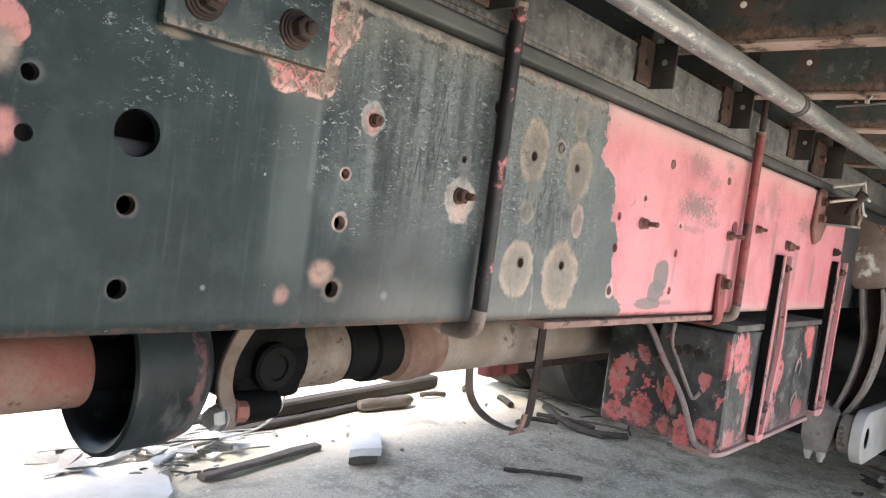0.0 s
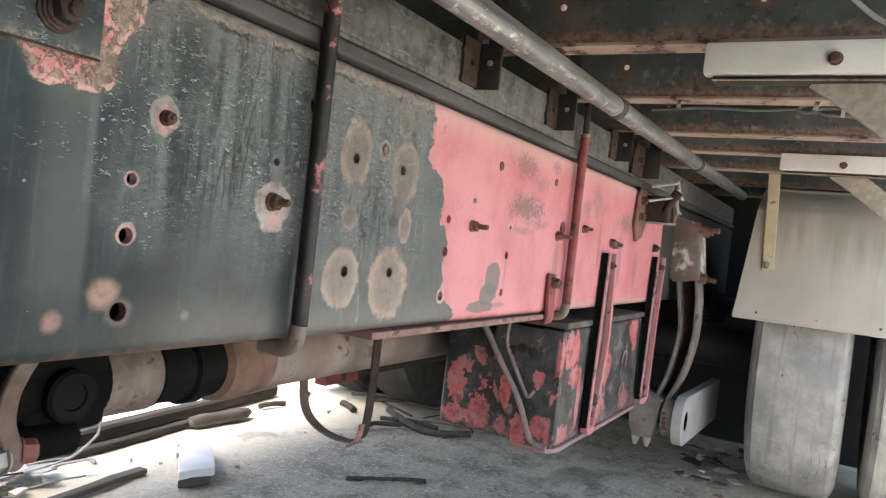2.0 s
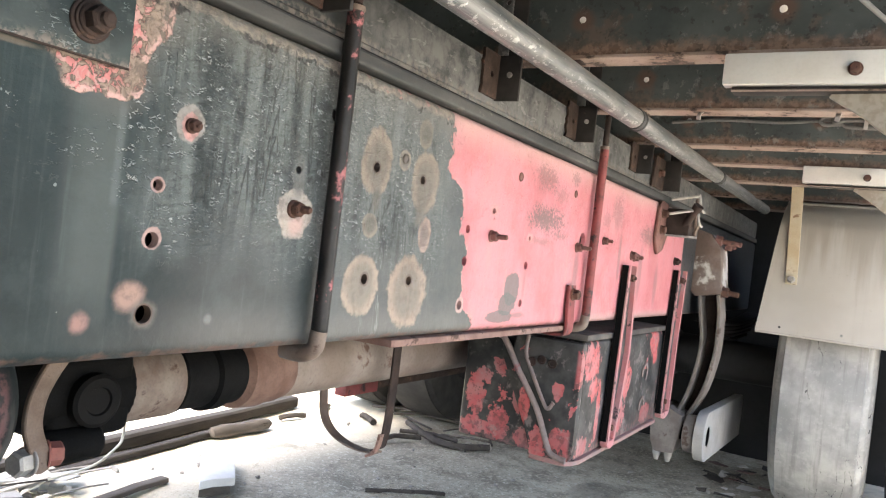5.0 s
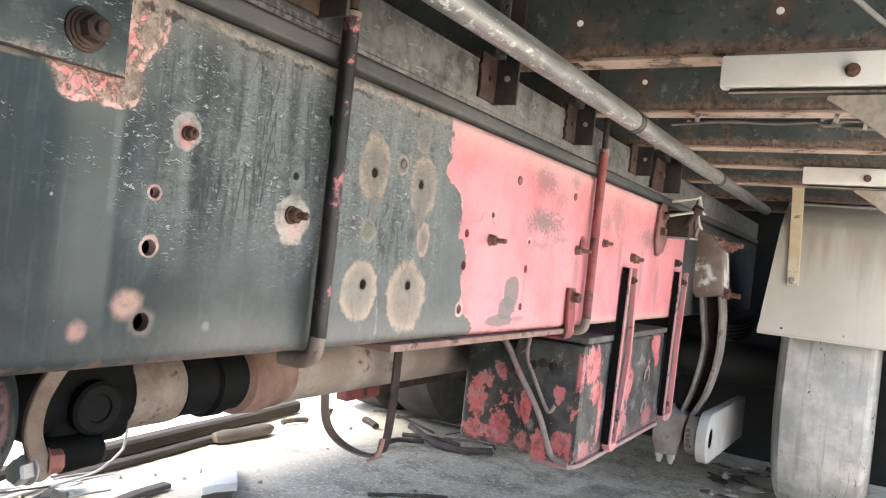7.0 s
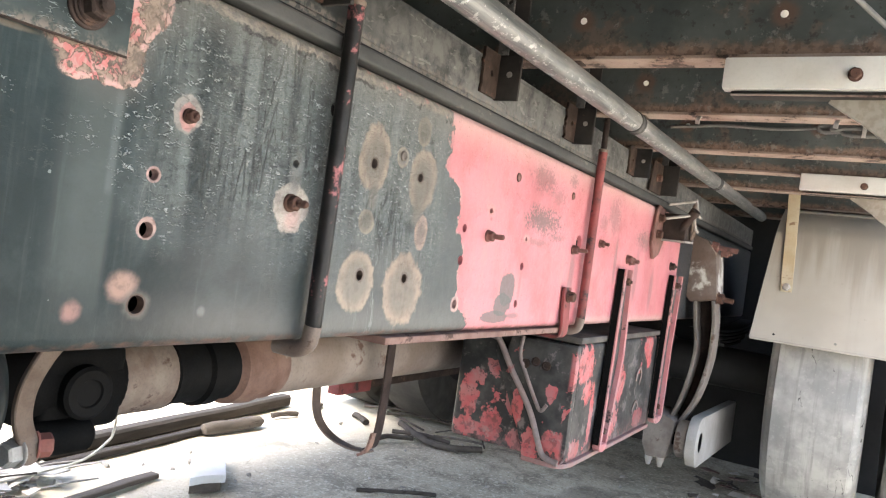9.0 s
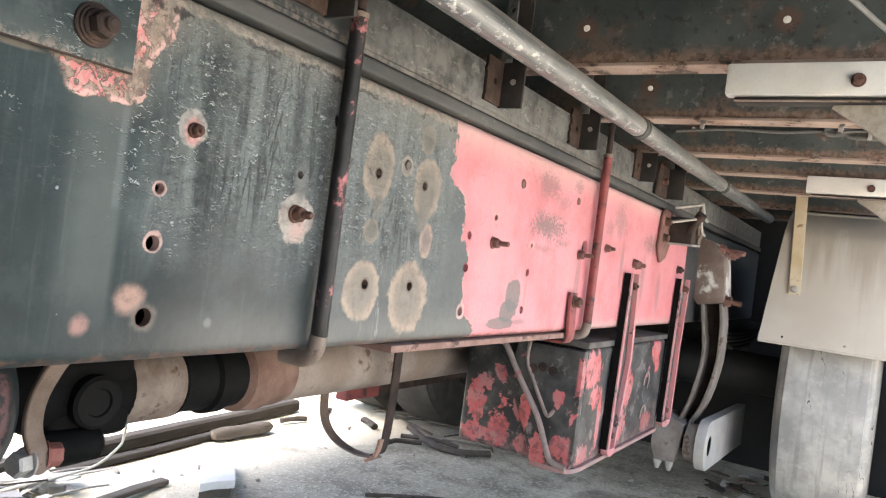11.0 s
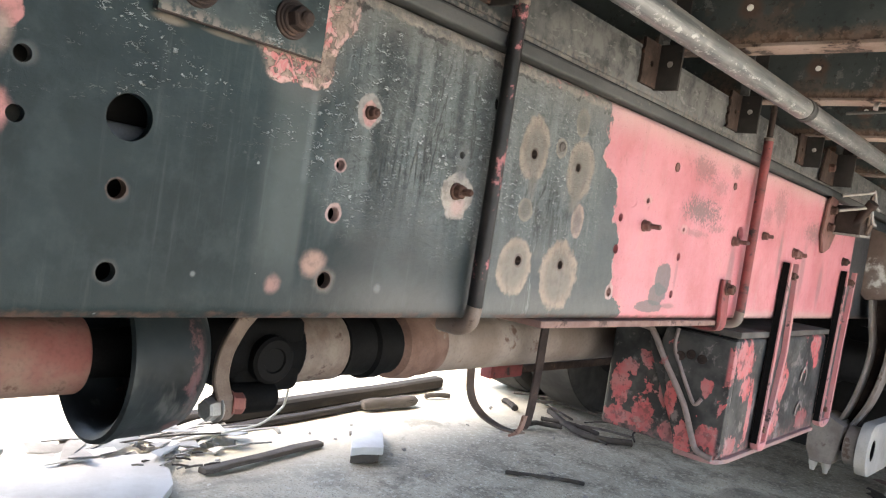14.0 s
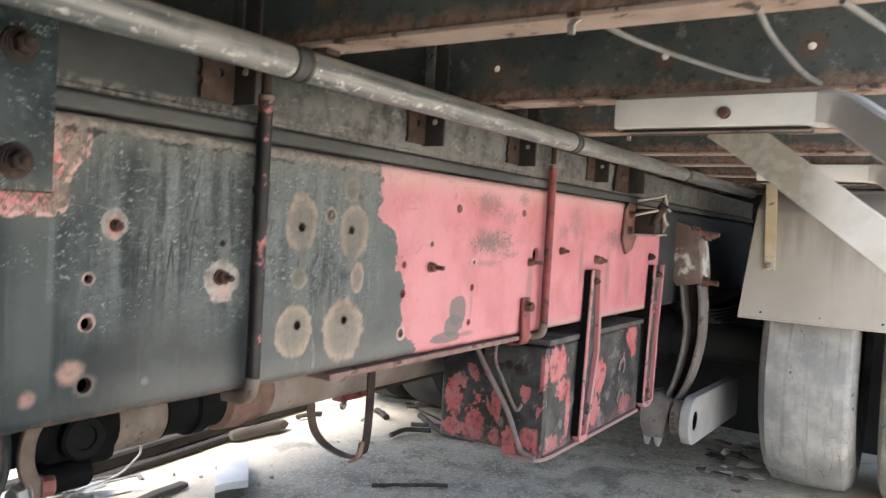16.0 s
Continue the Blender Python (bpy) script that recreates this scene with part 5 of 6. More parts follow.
def hanger():
    t = thing("spring_hanger", (0.03, 2.6, 0.2), "weathered cast iron hanger bracket with curved ribs and rusty bolts", "bracket")
    pad = prism([(-0.041, 0.91), (-0.031, 0.967), (-0.013, 1.004), (0.045, 0.985), (0.080, 0.938), (0.089, 0.87), (0.098, 0.790), (0.013, 0.772), (-0.028, 0.82)], "y", 2.575, 2.71, 0.008)
    part("pad", pad, M_PAD, t)
    for x, y, z, s in ((0.058, 2.60, 0.966, 0.080), (0.096, 2.60, 0.797, 0.050), (0.080, 2.67, 0.955, 0.03)):
        bolt(t, (x, y, z), (1, 0, -0.1), 0.013, s, M_PINKBOLT if z > 0.9 else M_RUST)
    outer = [(0.086, 0.785), (0.094, 0.74), (0.098, 0.695), (0.096, 0.58), (0.072, 0.46), (0.034, 0.375), (0.006, 0.335)]
    inner = [(0.028, 0.785), (0.040, 0.70), (0.050, 0.64), (0.047, 0.56), (0.026, 0.45), (-0.004, 0.368), (-0.03, 0.33)]
    for line in (outer, inner):
        part("rib", sweep(bar(0.10, 0.011), smooth_path([(x, 2.63, z) for x, z in line], 6), (0, 1, 0)), M_CAST, t)
    mid = [((a[0] + b[0]) / 2, (a[1] + b[1]) / 2) for a, b in zip(outer, inner)]
    part("web", sweep(bar(0.012, 0.052), smooth_path([(x, 2.655, z) for x, z in mid], 6), (0, 1, 0)), M_RUSTDARK, t)
    part("foot", prism([(-0.075, 0.385), (-0.03, 0.40), (0.030, 0.375), (0.022, 0.300), (0.010, 0.245), (-0.055, 0.240), (-0.072, 0.28)], "y", 2.535, 2.68, 0.010), M_CAST, t)
    for x in (-0.046, -0.008):
        part("stud", turned([(0, 0.014), (0.022, 0.013), (0.026, 0.010), (0.040, 0.007)], (x, 2.555, 0.252), (0, 0, -1), 14), M_ZINC, t, "bare stud end")
    return t


hanger()


def torque_arm():
    t = thing("torque_arm", (0.11, 2.7, 0.29), "pale grey flat steel arm with a drilled rounded end", "arm")
    a, b, r = (2.575, 0.318), (3.28, 0.296), 0.082
    ang = math.atan2(b[1] - a[1], b[0] - a[0])
    pts = [(a[0] + r * math.cos(ang + math.pi / 2 + math.pi * i / 14), a[1] + r * math.sin(ang + math.pi / 2 + math.pi * i / 14)) for i in range(15)]
    pts += [(b[0] + 0.082 * math.sin(ang), b[1] - 0.082 * math.cos(ang)), (b[0] - 0.082 * math.sin(ang), b[1] + 0.082 * math.cos(ang))]
    bm = cut(prism(pts, "x", 0.075, 0.108, 0.004), holes([((0.09, a[0], a[1]), 0.034)], start=-0.06, length=0.12))
    part("arm", bm, M_ARM, t)
    part("bush", turned([(-0.035, 0.055), (-0.03, 0.062), (0.0, 0.062), (0.003, 0.05)], (0.07, a[0], a[1]), (1, 0, 0), 28), M_CAST, t)
    # black sleeve and black pin stand in for the shade inside the hole
    part("hole_liner", turned([(0.006, 0.0338), (0.036, 0.0338), (0.036, 0.0300), (0.006, 0.0300)], (0.07, a[0], a[1]), (1, 0, 0), 28, True), M_BLACK, t, "black sleeve added as the shade inside the hole")
    part("pin", turned([(-0.12, 0.022), (0.004, 0.030), (0.006, 0.029)], (0.07, a[0], a[1]), (1, 0, 0), 20), M_BLACK, t)
    return t


torque_arm()


def wheel(x0, x1, y, label, rubber=None):
    """A truck wheel: treaded tyre and a dished rim."""
    t = thing("wheel", ((x0 + x1) / 2, y, 0.0), label, "wheel", "rear wheels")
    R, w = 0.515, x1 - x0
    prof = [(0.030, 0.30), (0.012, 0.335), (0.0, 0.40), (0.004, 0.455), (0.016, 0.488), (0.030, 0.502)]
    a0, a1 = 0.034, w - 0.034
    tread = []
    for i in range(9):
        a = a0 + (a1 - a0) * i / 8
        tread.append((a, R - 0.010 * ((a - w / 2) / (w / 2)) ** 2))
    tread += [(a1 + 0.001, R - 0.012), (a1 + 0.004, R - 0.013)]
    prof += tread + [(w - a, r) for a, r in reversed(prof)]
    part("tyre", turned(prof + [(w - 0.05, 0.285), (0.05, 0.285)], (x0, y, R - 0.006), (1, 0, 0), 96, True), rubber or M_TYRE, t, "worn dusty tyre", 22)
    rim = [(0.028, 0.30), (0.026, 0.305), (0.034, 0.285), (w * 0.4, 0.26), (w * 0.55, 0.25), (w * 0.55, 0.06), (w * 0.62, 0.05), (w * 0.62, 0.24), (w * 0.75, 0.27), (w - 0.03, 0.29), (w - 0.026, 0.305)]
    part("rim", turned(rim, (x0, y, R - 0.006), (1, 0, 0), 48), M_DARK, t)
    return t


wheel(0.254, 0.569, 3.285, "grey dusty cracked truck wheel standing under the mudguard")
wheel(0.636, 0.930, 3.285, "outer twin truck wheel with cracked grey tread")
axle = thing("axle_beam", (-0.43, 3.285, 0.42), "dark steel rear axle beam between the wheels", "axle")
part("beam", turned([(0, 0.09), (0.36, 0.085), (0.46, 0.17), (0.70, 0.21), (0.94, 0.17), (1.04, 0.085), (1.56, 0.08)], (-1.2, 3.285, 0.51), (1, 0, 0), 28), M_DARK, axle)
# far wheels take the darkened tyre colour as their shade
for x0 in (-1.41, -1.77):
    wheel(x0, x0 + 0.286, 3.285, "far twin truck wheel in shade", M_TYRESHADE)
spring = thing("leaf_spring", (-0.05, 3.2, 0.55), "dark stacked leaf spring over the axle", "leaf spring")
for k in range(5):
    half = 0.62 - 0.1 * k
    pts = [(0.03, 3.285 + half * s, 0.665 - 0.014 * k + 0.07 * (half * s) ** 2) for s in (-1, -0.5, 0, 0.5, 1)]
    part("leaf", sweep(bar(0.07, 0.011), smooth_path(pts, 4), (1, 0, 0)), M_DARK, spring)


def mudguard():
    t = thing("mudguard", (0.55, 2.72, 0.68), "cream white painted steel mudguard panel before the wheel", "mudguard")
    line = [(2.700, 0.682), (2.700, 0.72), (2.700, 1.00), (2.715, 1.07), (2.76, 1.115), (2.84, 1.136), (3.4, 1.138)]
    pts = smooth_path([(0, y, z) for y, z in line], 5)
    bm = bmesh.new()
    x_in, x_out = 0.196, 0.95
    slant = lambda z: x_in + 0.115 * max(0.0, z - 0.684)
    rows = [[bm.verts.new((x, p.y + d, p.z)) for x, d in ((slant(p.z), 0), (x_out, 0), (x_out, 0.004), (slant(p.z), 0.004))] for p in pts]
    for a, b in zip(rows, rows[1:]):
        for i in range(4):
            bm.faces.new((a[i], a[(i + 1) % 4], b[(i + 1) % 4], b[i]))
    bm.faces.new(rows[0]), bm.faces.new(rows[-1])
    spots = [((x, 2.70, 0.703), 0.004) for x in (0.270, 0.454, 0.634, 0.81)]
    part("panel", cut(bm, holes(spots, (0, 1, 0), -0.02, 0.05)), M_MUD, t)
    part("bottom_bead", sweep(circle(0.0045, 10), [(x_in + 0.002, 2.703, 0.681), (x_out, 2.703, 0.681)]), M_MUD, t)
    flange = bmesh.new()
    fold = [[flange.verts.new((slant(z) + dx, y, z)) for dx, y in ((0, 2.7045), (0, 2.735), (0.003, 2.735), (0.003, 2.7045))] for z in (0.686, 0.80, 0.92, 1.02)]
    for a, b in zip(fold, fold[1:]):
        for i in range(4):
            flange.faces.new((a[i], a[(i + 1) % 4], b[(i + 1) % 4], b[i]))
    flange.faces.new(fold[0]), flange.faces.new(fold[-1])
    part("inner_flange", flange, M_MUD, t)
    return t


mudguard()


def stay(y, x0, label, lift=0.0):
    """A white mounting bar under a bearer with a slanting brace and a bent outrigger."""
    t = thing("mudguard_stay", (0.5, y, 1.11 + lift), label, "stay", "mudguard stays")
    z0, z1 = 1.096 + lift, 1.1385 + lift
    part("bar", block(x0, 0.612, y - 0.026, y - 0.001, z0, z1, 0.004), M_WHITE, t)
    part("lower_strip", block(x0 + 0.012, 0.60, y - 0.018, y + 0.012, z0 - 0.007, z0 - 0.0015, 0.001), M_LEG, t)
    part("strip_lip", sweep(circle(0.0014, 6), [(x0 + 0.012, y - 0.019, z0 - 0.0065), (0.60, y - 0.019, z0 - 0.0065)]), M_FLANGE, t, "pale rusty strip edge")
    part("brace", sweep(bar(0.050, 0.006), [(0.478, y + 0.004, z0 + 0.010), (0.52, y + 0.002, z0 - 0.018), (0.80, y - 0.02, z0 - 0.235)], (0, 0, 1)), M_BRACE, t)
    part("outrigger", sweep(bar(0.046, 0.024), smooth_path([(0.606, y - 0.0135, 1.1172 + lift), (0.64, y - 0.030, 1.110 + lift), (0.69, y - 0.09, 1.068 + lift), (0.79, y - 0.22, 0.985 + lift)], 6), (0, 0, 1)), M_WHITE, t)
    bolt(t, (0.492, y - 0.0265, 1.114 + lift), (0, -1, 0), 0.0054, 0, M_RUST)
    return t


stay(1.040, 0.335, "white painted steel stay bolted under the floor bearer")
stay(2.058, 0.350, "white painted steel stay carrying the mudguard strap", 0.006)
strap = thing("mudguard_strap", (0.31, 2.6, 0.86), "tan painted flat strap bolted on the mudguard", "strap")
part("strip", sweep(bar(0.036, 0.005), smooth_path([(0.278, 2.690, 1.182), (0.280, 2.691, 1.135), (0.2835, 2.692, 1.05), (0.287, 2.692, 0.95), (0.290, 2.692, 0.88), (0.291, 2.692, 0.848)], 5), (1, 0, 0)), M_TAN, strap)
bolt(strap, (0.2905, 2.689, 0.864), (0, -1, 0.1), 0.008, 0, M_ZINC)


# ---- propeller shaft ----


def prop_shaft():
    t = thing("propeller_shaft", (-0.43, 0.8, 0.5), "rusty propeller shaft with drum, universal joint and rubber boots", "propeller shaft")
    way, o = Vector((0, 1, 0.0)), Vector((-0.43, 0.0, 0.575))
    part("front_tube", turned([(-0.80, 0.052), (0.30, 0.052), (0.362, 0.0525), (0.366, 0.050)], o, way, 36), M_SHAFTRED, t, "red rusty tube")
    part("hub", turned([(0.366, 0.034), (0.42, 0.034), (0.47, 0.04)], o, way, 28), M_BLACK, t)
    drum = [(0.470, 0.02), (0.465, 0.094), (0.40, 0.100), (0.392, 0.106), (0.386, 0.114), (0.389, 0.120), (0.398, 0.121), (0.408, 0.1165), (0.44, 0.116), (0.470, 0.1155), (0.496, 0.108), (0.512, 0.09), (0.516, 0.02)]
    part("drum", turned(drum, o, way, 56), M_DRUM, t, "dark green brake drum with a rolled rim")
    part("yoke", turned([(0.520, 0.05), (0.56, 0.050), (0.58, 0.060), (0.69, 0.060), (0.71, 0.058), (0.715, 0.03)], o, way, 28), M_BLACK, t)
    part("joint_cap", turned([(0, 0.037), (0.018, 0.037), (0.022, 0.032), (0.022, 0.020), (0.019, 0.018)], (-0.376, 0.633, 0.572), (1, 0, 0), 26), M_RUBBER, t)
    part("joint_body", block(-0.484, -0.374, 0.575, 0.705, 0.515, 0.634, 0.02, 3), M_BLACK, t)
    part("collar", turned([(0.700, 0.056), (0.708, 0.060), (0.798, 0.0595), (0.803, 0.05)], o, way, 30), M_COLLAR, t, "bare rusty collar")
    boot = [(0.798, 0.052), (0.805, 0.058), (0.82, 0.054), (0.868, 0.055), (0.873, 0.062), (0.900, 0.062), (0.905, 0.055), (0.935, 0.056), (0.942, 0.05)]
    part("rubber_boot", turned(boot, o, way, 32), M_RUBBER, t, "black ribbed rubber boot")
    part("rear_tube", turned([(1.045, 0.05), (1.05, 0.0605), (3.1, 0.058)], o, way, 36), M_SHAFT, t, "long bare rusty tube")
    part("flare", turned([(0.935, 0.054), (0.945, 0.066), (0.99, 0.069), (1.02, 0.063), (1.03, 0.065), (1.055, 0.061), (1.06, 0.058)], o, way, 36), M_WELD, t, "rust-brown weld flare")
    return t


prop_shaft()
lev = thing("brake_lever", (-0.33, 0.6, 0.45), "rusty curved brake lever with a bolted end", "lever")
pts = [(-0.345, 0.572, 0.650), (-0.345, 0.555, 0.628), (-0.345, 0.538, 0.592), (-0.345, 0.535, 0.555), (-0.345, 0.545, 0.525), (-0.345, 0.552, 0.512)]
part("blade", sweep(bar(0.024, 0.010), smooth_path(pts, 6), (0, 1, 0)), M_LEVER, lev)
part("eye", turned([(-0.006, 0.0145), (0.006, 0.0145), (0.007, 0.012)], (-0.346, 0.549, 0.507), (1, 0, 0), 20), M_LEVER, lev)
bolt(lev, (-0.352, 0.562, 0.513), (0.35, 1, 0), 0.0115, 0.012, M_SHAFTRED, label="red rusty nut")
bolt(lev, (-0.352, 0.538, 0.508), (0.2, -1, 0), 0.0125, 0.010, M_ZINC, label="grey nut")
part("link_rod", turned([(0, 0.024), (0.085, 0.024), (0.09, 0.02)], (-0.375, 0.560, 0.512), (0, 1, 0), 18), M_BLACK, lev)



rod = thing("brake_rod", (-0.75, 2.0, 0.45), "dark red rusty flat bar slung beyond the propeller shaft", "bar")
part("bar", block(-0.765, -0.735, 1.80, 2.9, 0.388, 0.414, 0.003), M_RUSTDARK, rod)
part("end", block(-0.770, -0.730, 1.70, 1.86, 0.380, 0.420, 0.004), M_RODRED, rod, "red painted end")
part("link", block(-0.757, -0.743, 2.03, 2.06, 0.414, 0.80, 0.002), M_RUSTDARK, rod)


def hoop():
    t = thing("safety_hoop", (-0.43, 1.33, 0.36), "thin rusty flat-steel hoop hanging round the propeller shaft", "hoop")
    pts = [(-0.530, 1.345, 0.80), (-0.527, 1.34, 0.60), (-0.522, 1.335, 0.480), (-0.505, 1.33, 0.421), (-0.466, 1.33, 0.388), (-0.408, 1.33, 0.3745), (-0.352, 1.33, 0.3785)]
    part("band", sweep(bar(0.028, 0.0045), smooth_path(pts, 6), (0, 1, 0)), M_LEVER, t)
    pts = [(-0.362, 1.328, 0.383), (-0.343, 1.326, 0.396), (-0.334, 1.325, 0.44), (-0.328, 1.322, 0.53), (-0.325, 1.318, 0.62), (-0.320, 1.314, 0.682), (-0.297, 1.312, 0.6935), (-0.20, 1.31, 0.6946), (-0.045, 1.31, 0.6948)]
    part("leg", sweep(bar(0.026, 0.005), smooth_path(pts, 6), (0, 1, 0)), M_RUSTDARK, t)
    pts = [(-0.366, 1.310, 0.372), (-0.352, 1.309, 0.381), (-0.341, 1.309, 0.398), (-0.336, 1.309, 0.425)]
    part("foot", sweep(bar(0.016, 0.006), smooth_path(pts, 5), (0, 1, 0)), M_SHAFTRED, t, "red rusty bent foot")


hoop()

# ---- clamp with wire hooks at the end of the red field ----


def hook_bracket():
    t = thing("chain_bracket", (0.03, 2.12, 0.9), "rusty bracket with bent wire hooks bolted to the rail", "bracket")
    part("plate", prism([(2.015, 0.93), (2.03, 1.02), (2.05, 1.035), (2.12, 1.03), (2.135, 0.94), (2.10, 0.90), (2.05, 0.885)], "x", 0.002, 0.010, 0.002), M_PINKBOLT, t)
    part("lug", block(0.010, 0.075, 2.10, 2.20, 0.945, 1.02, 0.006), M_RUSTDARK, t)
    bolt(t, (0.0105, 2.055, 0.955), (1, 0, 0), 0.008, 0.006)
    bolt(t, (0.0105, 2.06, 1.00), (1, 0, 0), 0.008, 0.006)
    for z, s in ((1.045, 0.0), (1.005, -0.012)):
        pts = [(0.03, 2.06 + s, z - 0.005), (0.085, 2.10 + s, z + 0.012), (0.092, 2.11 + s, z + 0.016), (0.098, 2.12 + s, z - 0.02), (0.105, 2.13 + s, z - 0.03)]
        part("wire_hook", sweep(circle(0.0042, 8), smooth_path(pts, 5)), M_WIRE, t, "bent bare wire")
    part("pin", turned([(0, 0.011), (0.05, 0.011), (0.055, 0.014), (0.07, 0.014)], (0.06, 2.11, 0.975), (0.4, -0.2, 0.6), 12), M_RUSTDARK, t)
    part("lip", sweep(bar(0.006, 0.004), [(0.012, 2.099, 0.9435), (0.076, 2.099, 0.9435), (0.0785, 2.19, 0.948)], (0, 0, 1)), M_WIRE, t, "pale worn lower edge")
    for k in range(4):
        c = Vector((0.082 + 0.003 * (k % 2), 2.135 + 0.006 * k, 1.035 - 0.022 * k))
        loop = [c + Vector((0.004 * math.sin(a) * (k % 2), 0.008 * math.cos(a), 0.016 * math.sin(a))) for a in [math.pi * i / 6 for i in range(13)]]
        part("chain_link", sweep(circle(0.0036, 7), loop), M_LEVER, t, "rusty chain link")


hook_bracket()

# hose lying inside the rail
hose = thing("air_hose", (-0.05, 0.2, 0.85), "grey air hose lying inside the chassis rail", "hose")
part("tube", sweep(circle(0.011, 12), smooth_path([(-0.045, -0.6, 0.845), (-0.045, 0.0, 0.852), (-0.045, 0.4, 0.849), (-0.045, 1.2, 0.84)], 8)), M_HOSE, hose)

# hoses by the white stay
for pts in ([(0.425, 0.668, 1.165), (0.445, 0.72, 1.155), (0.479, 0.80, 1.148), (0.523, 0.95, 1.150), (0.545, 1.02, 1.156)],
            [(0.600, 0.635, 1.142), (0.596, 0.72, 1.142), (0.598, 0.80, 1.140), (0.603, 0.90, 1.139), (0.610, 0.995, 1.144)],
            [(0.665, 0.64, 1.142), (0.69, 0.72, 1.138), (0.73, 0.86, 1.136), (0.76, 0.98, 1.142)]):
    t = thing("brake_hose", (pts[1][0], pts[1][1], 1.14), "thin grey hose hanging between bearer and stay", "hose", "brake hoses")
    part("tube", sweep(circle(0.0030, 10), smooth_path(pts, 8)), M_HOSE, t)

# ---- things on the floor ----


def lump(c, size, seed, mat, parent, name="stone"):
    """An uneven broken lump."""
    bm = bmesh.new()
    bmesh.ops.create_icosphere(bm, subdivisions=2, radius=1)
    for v in bm.verts:
        k = 1 + 0.35 * noise.noise(v.co * 1.3 + Vector((seed * 3.1, seed, 0)))
        p = v.co * k
        v.co = (c[0] + p.x * size[0], c[1] + p.y * size[1], c[2] + max(p.z, -0.75) * size[2])
    return part(name, bm, mat, parent, "", 30)


def rough_beam(points, w, h, mat, parent, name="beam"):
    ob = part(name, sweep(bar(w, h), points, (0, 0, 1)), mat, parent)
    for v in ob.data.vertices:
        v.co += Vector((noise.noise(v.co * 9), noise.noise(v.co * 9 + Vector((4, 0, 0))), noise.noise(v.co * 9 + Vector((0, 7, 0))))) * 0.004
    return ob


t = thing("timber_beam", (-1.75, 2.2, 0), "long dark weathered timber beam lying on the floor", "timber")
rough_beam([Vector((-1.62, 1.05, 0.027)).lerp(Vector((-1.80, 2.74, 0.027)), i / 14) for i in range(15)], 0.052, 0.06, M_BEAM, t)
t = thing("timber_lath", (-1.3, 1.4, 0), "dark rotten timber lath on the floor", "timber")
rough_beam([Vector((-1.262, 1.13, 0.012)).lerp(Vector((-1.337, 1.62, 0.008)), i / 8) for i in range(9)], 0.016, 0.034, M_TIMBER, t)
t = thing("white_block", (-1.35, 1.8, 0), "white painted wooden block standing on the floor", "block")
part("body", prism([(-1.150, 1.592), (-1.145, 1.640), (-1.114, 1.702), (-1.22, 1.800), (-1.325, 1.890), (-1.365, 1.855), (-1.388, 1.812), (-1.27, 1.70)], "z", 0.026, 0.052, 0.003), M_WHITEBLOCK, t)
# dark lower block carries the shade of the front face in its colour
part("base", prism([(-1.158, 1.600), (-1.124, 1.696), (-1.32, 1.872), (-1.372, 1.812)], "z", 0.0, 0.0255, 0.002), M_TIMBER, t, "dark lower part standing in for the shaded face")
t = thing("log_piece", (-1.6, 2.2, 0), "short brown broken log on the floor", "log")
bm = turned([(0.0, 0.006), (0.008, 0.020), (0.06, 0.026), (0.16, 0.023), (0.24, 0.028), (0.295, 0.021), (0.325, 0.006)], (-1.60, 2.05, 0.023), (0.05, 1, 0.01), 14)
for v in bm.verts:
    v.co += Vector((noise.noise(v.co * 14), noise.noise(v.co * 14 + Vector((5, 0, 0))), 0.6 * noise.noise(v.co * 14 + Vector((0, 5, 0))))) * 0.014
part("log", bm, M_TIMBER, t)
for r, line in ((0.007, ((-0.855, 2.04), (-0.75, 2.12), (-0.650, 2.22))), (0.010, ((-1.215, 2.793), (-1.096, 2.84), (-0.96, 2.861))), (0.011, ((-1.175, 2.58), (-1.163, 2.678), (-1.087, 2.76))),
                (0.014, ((-1.274, 2.946), (-1.075, 2.79), (-0.941, 2.761), (-0.80, 2.85))), (0.014, ((-1.479, 2.866), (-1.42, 2.83), (-1.362, 2.797))), (0.012, ((-1.66, 2.50), (-1.640, 2.57), (-1.624, 2.63))), (0.010, ((-1.64, 2.79), (-1.67, 2.83), (-1.70, 2.89)))):
    t = thing("stick", (line[0][0], line[0][1], 0), "dark thin broken stick on the floor", "stick", "sticks")
    pts = [Vector((x, y, r * 0.9 + 0.006 * (k % 2))) for k, (x, y) in enumerate(line)]
    ob = part("twig", sweep(circle(r, 8), smooth_path(pts, 6)), M_STICK, t)
    for v in ob.data.vertices:
        v.co += Vector((noise.noise(v.co * 30), noise.noise(v.co * 30 + Vector((5, 0, 0))), 0.4 * noise.noise(v.co * 30 + Vector((0, 5, 0))))) * 0.006
t = thing("pale_board", (-1.33, 0.85, 0), "pale broken board lying on the floor", "board")
part("board", prism([(-1.36, 0.60), (-1.44, 0.70), (-1.500, 0.758), (-1.462, 0.82), (-1.44, 0.886), (-1.415, 0.98), (-1.398, 1.068), (-1.34, 1.055), (-1.30, 1.03), (-1.272, 1.033), (-1.173, 0.99), (-1.10, 0.92), (-1.15, 0.58)], "z", 0.004, 0.030, 0.003), M_PALEWOOD, t)
rnd = random.Random(5)


